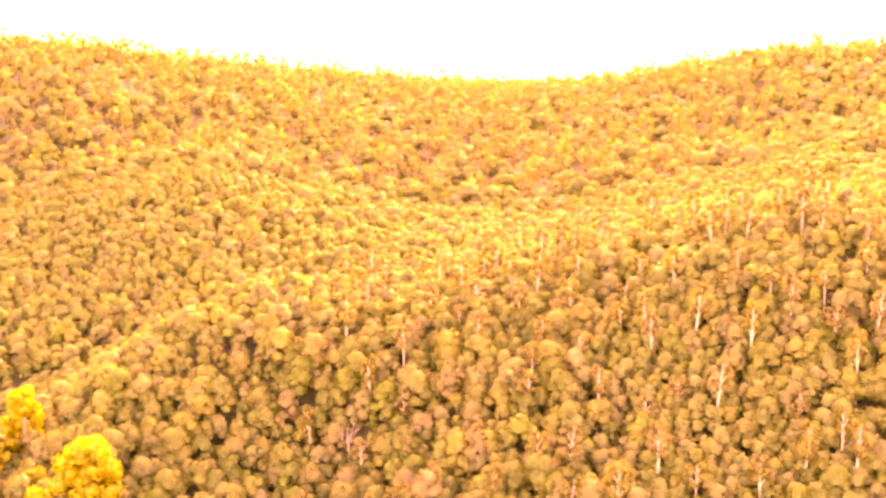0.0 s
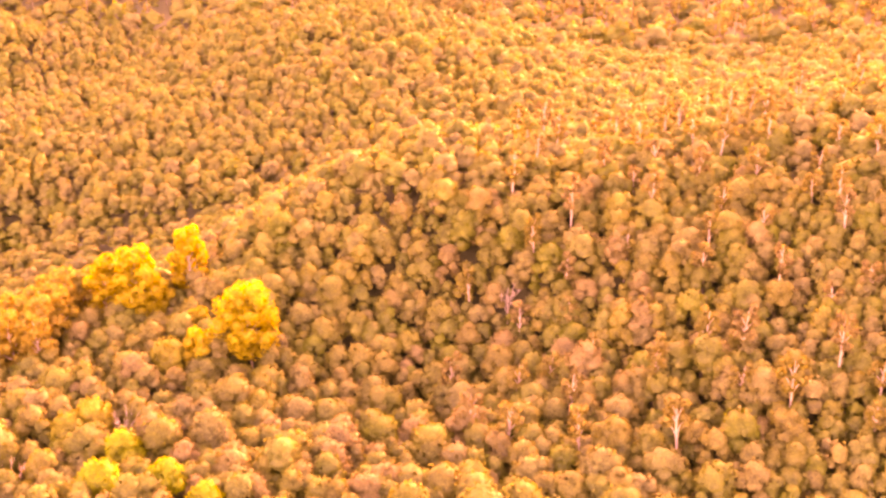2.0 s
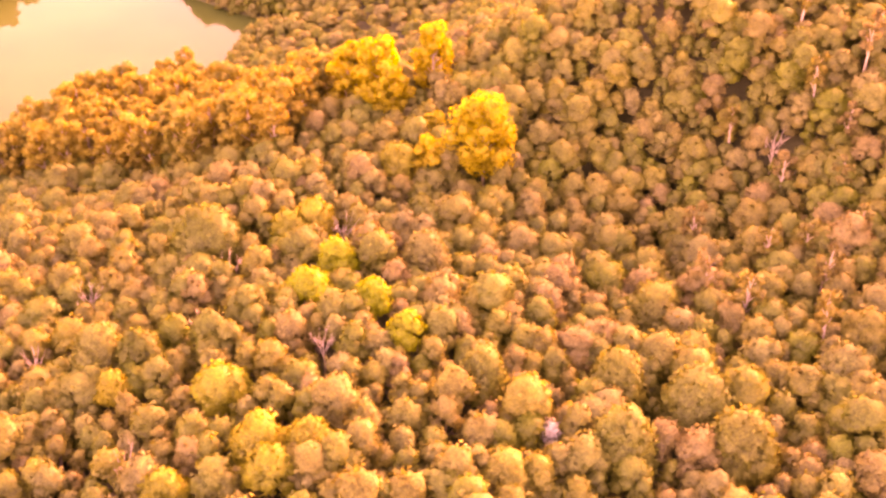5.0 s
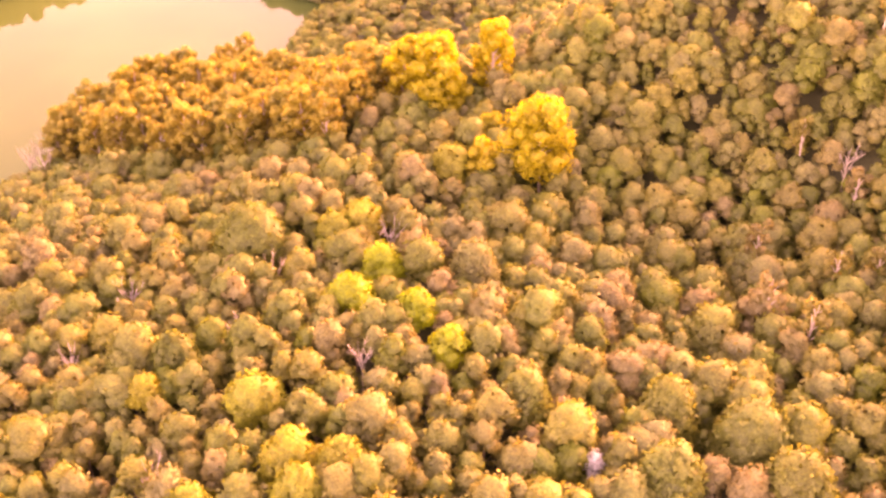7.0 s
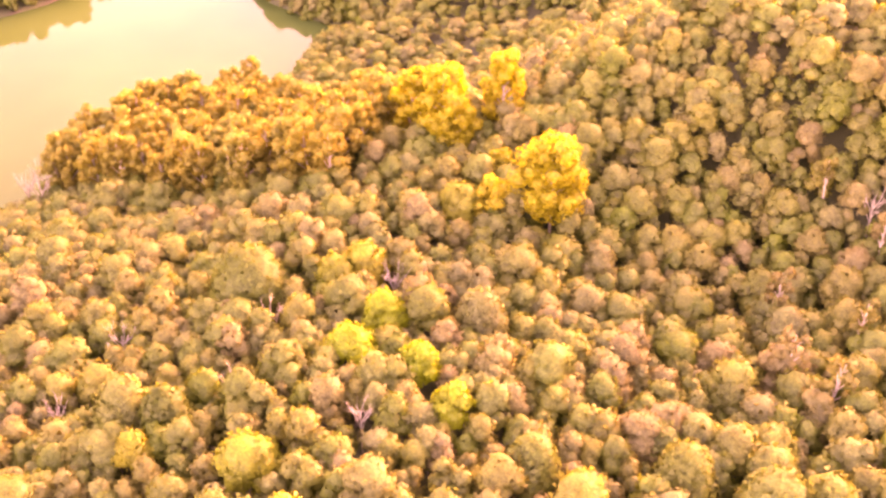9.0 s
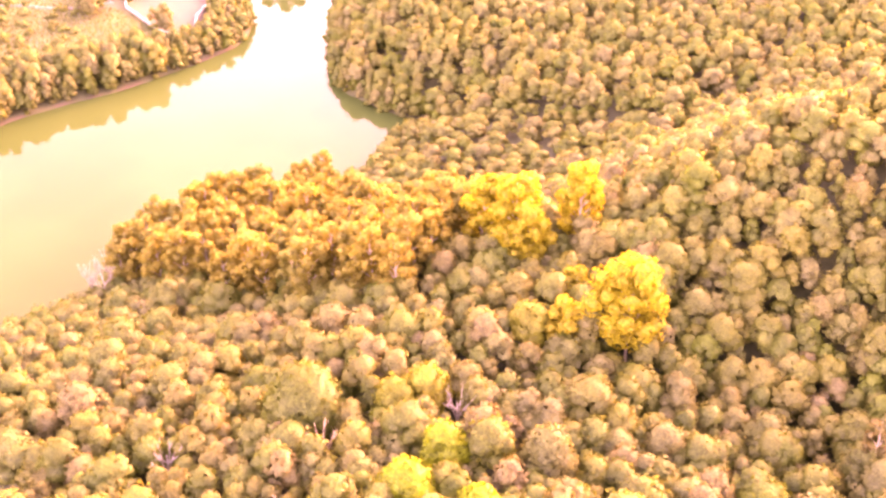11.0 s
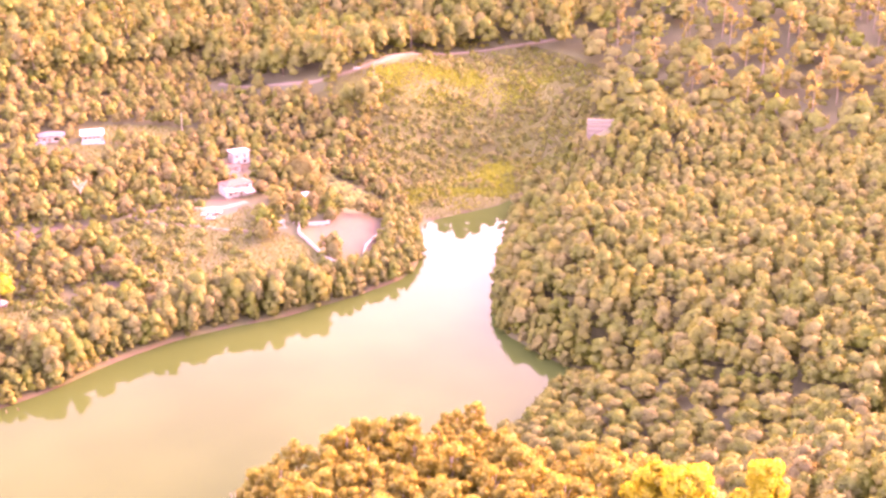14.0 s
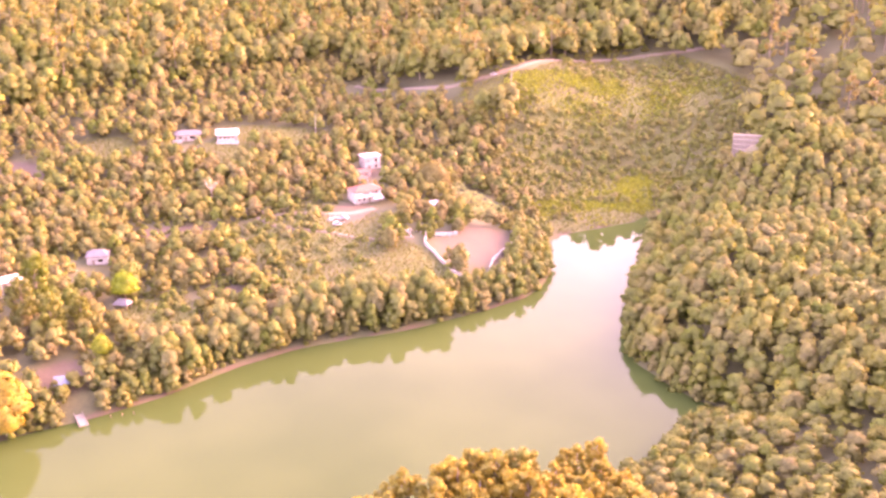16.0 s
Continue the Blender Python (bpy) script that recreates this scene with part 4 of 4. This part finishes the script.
upper = house("upper_house", -509, 433, 76, 9, 8, 6.5, "unfinished stained white house on the slope above", OLD_PLASTER, shed_roof(9, 8, 7.1, 6.5, 0.7, 0.15, 10), WHITE_ROOF,
              front=[(1.2, 3.9, 2.6, 5.2), (5.6, 3.9, 7.0, 5.2), (5.6, 0.9, 7.0, 2.2)], side=[(2, 3.9, 3.4, 5.2)], doors=[(2.2, 0, 3.4, 2.1)])
for i, (x, y, w, h) in enumerate([(-497, 421, 6, 2.6), (-489, 414, 5, 2.4), (-500, 412, 5, 2.2)]):
    house("outbuilding", x, y, 70 + 12 * i, w, 4.5, h, "small stained outbuilding with a faded red roof", OLD_PLASTER, shed_roof(w, 4.5, h, h + 0.5, 0.4, 0.1, 6), RED_TILE, front=[(1, 0.9, 2, 1.9)], doors=[(2.8, 0, 3.7, 2.0)])

hut = house("bungalow", -576, 384.5, 63, 11, 7.5, 3.6, "white bungalow with a white sheet roof and dark windows", PLASTER, shed_roof(11, 7.5, 3.6, 4.9, 0.8, 0.12, 12), WHITE_ROOF,
            front=[(0.9, 1.2, 2.4, 2.7), (3.2, 1.2, 4.7, 2.7), (5.5, 1.2, 7.0, 2.7), (7.8, 1.2, 9.3, 2.7)], side=[(2.5, 1.0, 4.0, 2.3)], doors=[(9.7, 0, 10.6, 2.1)])
part("veranda_wall", box(-0.8, -3.2, -1.4, 11.5, -2.9, 0.5, 0.03), PLASTER, hut, "low white veranda wall")
part("veranda", box(-0.8, -2.89, -1.5, 11.5, -0.16, -0.2), CONCRETE, hut)
old = house("long_bungalow", -588, 367, 60, 13, 7.5, 3.4, "low white house with a weathered pale roof", OLD_PLASTER, hip_roof(13, 7.5, 3.4, 1.6, 0.8), GREY_ROOF, front=[(7.6, 0.7, 10.6, 2.4), (2.0, 1.0, 3.4, 2.2)], doors=[(5.0, 0, 6.0, 2.1)])
part("front_wall", box(-1.5, -2.4, -1.5, 3.6, -2.1, 1.0, 0.03), PLASTER, old, "white front wall")
house("cottage", -475.5, 268, 62, 8.5, 6.5, 3.6, "small white cottage with a grey fibre-cement roof", PLASTER, hip_roof(8.5, 6.5, 3.6, 2.2, 0.6, ridge=4.0), GREY_ROOF, front=[(4.6, 1.0, 6.6, 2.2)], side=[(2.2, 1, 3.6, 2.2)], doors=[(2.2, 0, 3.2, 2.1)])
lodge = house("lodge", -459.5, 225, 88, 17, 7, 6.2, "long white two-storey lodge with an open balcony", PLASTER, hip_roof(17, 7, 6.2, 1.3, 0.6), OLD_PLASTER,
              front=[(1 + 2.6 * k, 3.9, 2.6 + 2.6 * k, 5.4) for k in range(6)] + [(1 + 2.6 * k, 0.9, 2.6 + 2.6 * k, 2.3) for k in range(6)], side=[(2.5, 4, 4.2, 5.3)])
part("balcony", box(0, -1.6, 2.9, 17, 0, 3.1, 0.03), CONCRETE, lodge)
part("railing", box(0, -1.6, 3.11, 17, -1.5, 4.0, 0.02), PLASTER, lodge)
for k in range(7):
    part("column", box(0.1 + 2.75 * k, -1.5, 0, 0.35 + 2.75 * k, -1.25, 2.89, 0.02), PLASTER, lodge)


def shelter(name, x, y, turn, w, d, z0, z1, label, mat, gable=False):
    """An open shelter on posts."""
    root = empty(name, Matrix.Translation((x, y, gz(x, y))) @ Matrix.Rotation(radians(turn), 4, "Z") @ Matrix.Translation((-w / 2, -d / 2, 0)), label, "shed")
    for px in (0.2, w - 0.2):
        for py in (0.2, d - 0.2):
            part("post", box(px - 0.08, py - 0.08, -1.0, px + 0.08, py + 0.08, z0 - 0.12 + (z1 - z0) * (0 if gable else py / d)), DARK_WOOD, root)
    part("roof", hip_roof(w, d, z0, z1 - z0, 0.4, 0.12, ridge=w * 0.6) if gable else shed_roof(w, d, z0, z1, 0.4, 0.08, 8), mat, root)
    part("back_wall", box(0.2, d - 0.3, -0.8, w - 0.2, d - 0.15, z0 - 0.3), OLD_PLASTER, root)
    return root


shelter("boat_shelter", -380, 217, 70, 6.5, 5.0, 2.6, 3.3, "open boat shelter with a faded blue sheet roof", BLUE_ROOF)
shelter("garden_shed", -427, 258, 40, 5.5, 4.5, 2.4, 4.2, "small shed with a steep pale grey roof", GREY_ROOF, True)
shelter("paddock_shack", -443, 425, 75, 5.0, 4.0, 2.6, 3.3, "little white shack above the paddock", ZINC)
shelter("yard_shelter", -437, 262, 55, 6.0, 3.5, 2.4, 2.9, "low reddish lean-to beside the cottage", RED_TILE)

# roof in the clearing at the foot of the ridge
barn = empty("barn", Matrix.Translation((NEAR_ROOF[0] + 6.0, NEAR_ROOF[1], gz(*NEAR_ROOF))) @ Matrix.Rotation(radians(57), 4, "Z"), "low barn with a pale zinc sheet roof in a forest clearing", "building")
part("wall", box(-6.2, -3.6, -3, 6.2, 3.6, 4.6), OLD_PLASTER, barn)
for sgn in (1, -1):
    r = part("roof_sheet", shed_roof(13.6, 4.6, 0, -1.5 + 0.3, 0.2, 0.08, 22), ZINC, barn)
    r.matrix_local = Matrix.Translation((-6.8 if sgn > 0 else 6.8, 0, 6.1)) @ Matrix.Rotation(0 if sgn > 0 else math.pi, 4, "Z")
part("ridge_cap", box(-7.0, -0.25, 6.08, 7.0, 0.25, 6.22, 0.05), ZINC, barn)
part("annex_roof", box(3.2, -7.2, 4.0, 7.0, -4.3, 4.15, 0.03), ZINC, barn)
part("annex_wall", box(3.6, -6.9, -3, 6.7, -3.7, 3.98), OLD_PLASTER, barn)

# slipway, poles, vehicles, rubble
dock = empty("slipway", Matrix.Translation((-367, 216, 0.5)) @ Matrix.Rotation(radians(-8), 4, "Z"), "pale concrete slipway running down into the water", "slipway")
b = bmesh.new()
box(-6, -1.5, -0.6, 7, 1.5, 0.35, 0.06, b)
bmesh.ops.rotate(b, verts=b.verts, cent=(0, 0, 0), matrix=Matrix.Rotation(radians(5), 3, "Y"))
part("slab", b, CONCRETE, dock)
for sy in (-1.45, 1.25):
    b = bmesh.new()
    box(-6, sy, 0.36, 7, sy + 0.2, 0.6, 0.02, b)
    bmesh.ops.rotate(b, verts=b.verts, cent=(0, 0, 0), matrix=Matrix.Rotation(radians(5), 3, "Y"))
    part("kerb", b, CONCRETE, dock)
for k in range(3):
    o = part("mooring_post", box(-0.12, -0.12, -2.0, 0.12, 0.12, 1.2, 0.03), DARK_WOOD)
    o.matrix_world = Matrix.Translation((-360 + 1.2 * k, 224 + 3.5 * k, 0))
    tagged(o, "weathered wooden mooring post standing in shallow water", "post", "mooring posts")


def pole(x, y, high):
    root = empty("utility_pole", Matrix.Translation((x, y, gz(x, y))), "pale concrete utility pole beside the road", "pole", "utility poles")
    b = bmesh.new()
    bmesh.ops.create_cone(b, cap_ends=True, segments=10, radius1=0.24, radius2=0.14, depth=high + 1, matrix=Matrix.Translation((0, 0, high / 2 - 0.5)))
    part("mast", b, STONE, root)
    part("crossarm", box(-1.0, -0.07, high - 0.9, 1.0, 0.07, high - 0.75), DARK_WOOD, root)
    for k in (-0.8, 0.0, 0.8):
        b = bmesh.new()
        bmesh.ops.create_cone(b, cap_ends=True, segments=8, radius1=0.07, radius2=0.04, depth=0.25, matrix=Matrix.Translation((k, 0, high - 0.62)))
        part("insulator", b, CONCRETE, root)


for px, py, h in ((-547, 634, 13), (-554, 660, 13), (-524, 547, 9), (-564, 434, 11), (-487, 231, 10)):
    pole(px, py, h)


def car(x, y, turn):
    root = empty("car", Matrix.Translation((x, y, gz(x, y) + 0.45)) @ Matrix.Rotation(radians(turn), 4, "Z"), "pale hatchback car parked on dirt", "car", "parked cars")
    b = box(-2.1, -0.85, 0.3, 2.1, 0.85, 0.92, 0.12)
    part("body", b, CAR_PAINT, root)
    b = box(-1.5, -0.78, 0.93, 1.0, 0.78, 1.5)
    for v in b.verts:
        if v.co.z > 1.2:
            v.co.x = v.co.x * 0.72 - 0.1
            v.co.y *= 0.85
    part("cabin", b, GLASS, root)
    part("roof_panel", box(-1.2, -0.66, 1.51, 0.65, 0.66, 1.56, 0.02), CAR_PAINT, root)
    for wx in (-1.3, 1.3):
        for wy in (-0.8, 0.8):
            b = bmesh.new()
            bmesh.ops.create_cone(b, cap_ends=True, segments=14, radius1=0.33, radius2=0.33, depth=0.22, matrix=Matrix.Translation((wx, wy, 0.33)) @ Matrix.Rotation(radians(90), 4, "X"))
            wheel = part("wheel", b, RUBBER, root)
            b = bmesh.new()
            bmesh.ops.create_cone(b, cap_ends=True, segments=10, radius1=0.2, radius2=0.2, depth=0.25, matrix=Matrix.Translation((wx, wy, 0.33)) @ Matrix.Rotation(radians(90), 4, "X"))
            part("rim", b, ZINC, wheel)
    for s in (-0.6, 0.6):
        part("headlight", box(2.05, s - 0.18, 0.62, 2.13, s + 0.18, 0.8, 0.02), GLASS, root)


car(-541, 548, 70)
car(-451, 378, 20)
car(-447, 371, 50)


def heap(x, y, r, count, label, mat, name="rubble_heap"):
    """A heap of broken blocks, each a piece of its own."""
    root = empty(name, Matrix.Translation((x, y, gz(x, y))), label, "heap")
    shapes = []
    for s in range(4):
        bb = bmesh.new()
        bmesh.ops.create_icosphere(bb, subdivisions=1, radius=0.6)
        for v in bb.verts:
            v.co *= rng.uniform(0.7, 1.15)
        me = bpy.data.meshes.new("block")
        bb.to_mesh(me)
        bb.free()
        me.materials.append(mat)
        shapes.append(me)
    for i in range(count):
        a, q = rng.uniform(0, 6.28), r * math.sqrt(rng.random())
        o = new("block", shapes[i % 4])
        o.parent = root
        o.location = (q * math.cos(a), q * math.sin(a), gz(x + q * math.cos(a), y + q * math.sin(a)) - gz(x, y) + 0.1 + 0.6 * (1 - q / r))
        o.rotation_euler = (a, q, a)
        o.scale = (1.2, 0.9, 0.6)


heap(-452, 374, 4.5, 26, "heap of pale rubble in the yard", STONE)
heap(-411, 405, 3.5, 18, "heap of pale stones at the paddock's edge", STONE)
heap(-421, 395, 4.0, 18, "scattered pinkish rubble beside the dark tree", OLD_PLASTER)
heap(-433, 262, 4.0, 14, "pale debris beside the lean-to", OLD_PLASTER)

# terraced pale cutting in the scrub across the valley
cut = empty("retaining_wall", Matrix.Translation((-391, 602, gz(-391, 602))) @ Matrix.Rotation(radians(35), 4, "Z"), "pale stepped retaining wall in the hillside scrub", "wall")
for k in range(4):
    part("step", box(-9 + 0.5 * k, -3 - 2.2 * k, -8, 9 - 0.5 * k, -0.8 - 2.2 * k, 7.0 - 2.2 * k, 0.1), CONCRETE, cut)

# ---- plants of the far bank ----
lime_kind = Kind("far_lime_tree", broadleaf(501, r=5.2, top=13.5, depth=9.0, lumps=16, leaves=70, leaf=0.5), LIME, BARK)
plant(lime_kind, -431, 261, 1, "lime_green_tree", "tall lime-green tree beside the cottage", "lime green trees")
plant(lime_kind, -389, 234, 0.72, "lime_green_tree", "rounded lime-green bush near the bank", "lime green trees")
dark_kind = Kind("dark_tree", broadleaf(502, r=4.0, top=8.5, depth=7.6, lumps=14, leaves=60, leaf=0.45), OLIVE, BARK)
for x, y, s, lb in ((-414, 377, 1.1, "dense dark rounded tree beside the paddock"), (-381, 390, 0.95, "dark leafy tree standing on bare soil"), (-411, 414, 0.8, "dark leafy tree at the paddock's upper edge"), (-414, 418, 0.7, "dark leafy tree at the paddock's upper edge")):
    plant(dark_kind, x, y, s, "dark_tree", lb, "paddock trees")
plant(Kind("round_tree", broadleaf(503, r=9.0, top=13.0, depth=11.0, lumps=26, leaves=80, leaf=0.6), DUSTY, BARK), -468, 444, 1.0, "round_tree", "very broad hazy olive tree beside the houses")
gold_left = Kind("gold_bank_tree", broadleaf(504, r=6.5, top=17.0, depth=13.5, lumps=24, leaves=110, leaf=0.45), AMBER, PALE_BARK)
plant(gold_left, -368, 193, 1.3, "golden_bank_tree", "large amber sunlit tree overhanging the water", "amber bank trees")
plant(gold_left, -377, 184, 1.2, "golden_bank_tree", "large amber sunlit tree overhanging the water", "amber bank trees")
tall_green = Kind("tall_green_tree", tall_tree(505, top=20.0, r=5.6, clumps=24, leaves=70, leaf=0.5, first=0.15), OLIVE, BARK)
for x, y, s in ((-413, 226, 0.9), (-446, 232, 1.0), (-413, 237, 0.75), (-428, 221, 1.0), (-462, 206, 1.1), (-440, 212, 0.9)):
    plant(tall_green, x, y, s, "tall_green_tree", "tall olive-green tree near the lodge", "tall trees by the lodge")
o = tagged(new("bare_tree", mesh_of("bare_tree", *bare_tree(506, 12.0, 5.0, 12, 12)[:3], PALE_BARK)), "pale pinkish leafless tree among the woods", "tree")
o.matrix_world = Matrix.Translation((-510, 340, gz(-510, 340)))
pale_kind = Kind("pale_bush", broadleaf(507, r=2.6, top=4.5, depth=4.2, lumps=9, leaves=50, leaf=0.35), leaf_material("pale_leaves", [(0.0, (0.30, 0.29, 0.22)), (1.0, (0.26, 0.26, 0.18))]), BARK)
for x, y, s in ((-377, 253, 1.0), (-382, 285, 0.9), (-384, 263, 0.8), (-373, 311, 0.8), (-380, 271, 0.6)):
    plant(pale_kind, x, y, s, "pale_bush", "pale greyish-white bush among the bank thicket", "pale bushes")


def frond_plant(seed, fronds, length, stem):
    """Arching leaves on a short stem: bananas and palms."""
    rg = np.random.default_rng(seed)
    pieces = []
    for i in range(fronds):
        a, up = 2.4 * i, rg.uniform(0.5, 1.3)
        L = length * rg.uniform(0.8, 1.15)
        u = np.array([math.cos(a), math.sin(a), 0])
        w = np.array([-math.sin(a), math.cos(a), 0])
        V = []
        for k in range(6):
            f = k / 5
            p = u * L * f * 0.85 + np.array([0, 0, stem + L * (up * f - 0.95 * f * f)])
            wd = 0.16 * L * math.sin(math.pi * (0.12 + 0.86 * f))
            V += [p - w * wd - (0, 0, 0.25 * wd), p, p + w * wd - (0, 0, 0.25 * wd)]
        Q = [(3 * k + j, 3 * k + j + 3, 3 * k + j + 4, 3 * k + j + 1) for k in range(5) for j in range(2)]
        pieces.append((np.array(V), np.zeros((0, 3), int), np.array(Q), np.tile([0.0, 0.0, 1.0], (len(V), 1))))
    return join(pieces), limb([(0, 0, -0.5), (0.1, 0, stem * 0.6), (0, 0, stem + 0.2)], (0.22, 0.17, 0.12), 6)


banana_kinds = [Kind("banana_plant", frond_plant(600 + i, 9, 2.6, 1.8), BANANA, BARK) for i in range(3)]
for i, (x, y) in enumerate(scatter(-468, 440, -418, 462, 3.4, lambda x, y: np.abs(y - (452 - 0.25 * (x + 445))) < 8)):
    plant(banana_kinds[i % 3], x, y, rng.uniform(0.8, 1.2), "banana_plant", "pale green banana plant with broad arching leaves", "banana grove")
palm = Kind("palm", frond_plant(610, 22, 5.0, 6.0), BANANA, BARK)
for x, y, s in ((-226, 452, 1.0), (-231, 446, 0.8), (-221, 458, 0.85), (-234, 455, 1.1), (-228, 462, 0.9)):
    plant(palm, x, y, s, "palm", "feathery palm rising from the wooded hill", "hill palms")


def tufts(name, label, places, size, mat, width=0.16):
    """Grass tufts: a few blades each."""
    n = len(places)
    z = height(places[:, 0], places[:, 1])
    V, T = [], []
    for b in range(6):
        a = rng.uniform(0, 6.28, n)
        s = size * rng.uniform(0.6, 1.3, n)
        ox, oy = rng.normal(0, 0.3 * size, n), rng.normal(0, 0.3 * size, n)
        x, y = places[:, 0] + ox, places[:, 1] + oy
        k = width * s
        V.append(np.stack([np.stack([x - k * np.sin(a), y + k * np.cos(a), z - 0.1], 1), np.stack([x + k * np.sin(a), y - k * np.cos(a), z - 0.1], 1), np.stack([x + 0.5 * s * np.cos(a), y + 0.5 * s * np.sin(a), z + s], 1)], 1).reshape(-1, 3))
        T.append(np.arange(n * 3).reshape(-1, 3) + b * n * 3)
    tint = np.tile(np.repeat(rng.uniform(0, 1, n), 3), 6)
    tagged(new(name, mesh_of(name, np.concatenate(V), np.concatenate(T), [], mat, tint)), label, "grass", kind="stuff")


meadow = lambda x, y: (np.max([zone(x, y, *q) for q in GRASSES], axis=0) > 0.3) & (shore_distance(x, y) > 0.3) & (np.max([zone(x, y, *q) for q in SOILS], axis=0) < 0.5)
tufts("meadow_grass", "yellow-green rough grass of the clearings", scatter(-620, 220, -360, 690, 1.7, meadow), 1.0, GRASS)
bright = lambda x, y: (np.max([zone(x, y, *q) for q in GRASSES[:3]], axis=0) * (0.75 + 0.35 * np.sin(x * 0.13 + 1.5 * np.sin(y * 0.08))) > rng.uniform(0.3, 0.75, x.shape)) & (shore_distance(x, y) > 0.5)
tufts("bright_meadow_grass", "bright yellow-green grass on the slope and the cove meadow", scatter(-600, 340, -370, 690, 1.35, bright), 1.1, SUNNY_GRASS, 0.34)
scrub_at = scatter(-560, 230, -375, 690, 4.6, lambda x, y: (shore_distance(x, y) > 12) & (rng.random(x.shape) < np.where(lowland(x, y), 0.97, 0.6) * (1 - 0.93 * np.clip(1.8 * np.max([zone(x, y, *q) for q in GRASSES[:3]], axis=0) * (0.6 + 0.55 * np.sin(x * 0.11 + 1.7 * np.sin(y * 0.09))), 0, 1))) & (np.max([zone(x, y, *q) for q in SOILS[:2]], axis=0) < 0.35))
scrub = [clumped(620 + i, r=2.3, top=2.5, depth=3.1, lumps=4, leaves=6, leaf=0.4, boughs=0) for i in range(5)]
forest("scrub", "low olive and brown scrub over the clearings", scrub, clear_of(scrub_at, HOMES + VERGE + CUTTING[:2]), 0.6, 1.6, OLIVE)
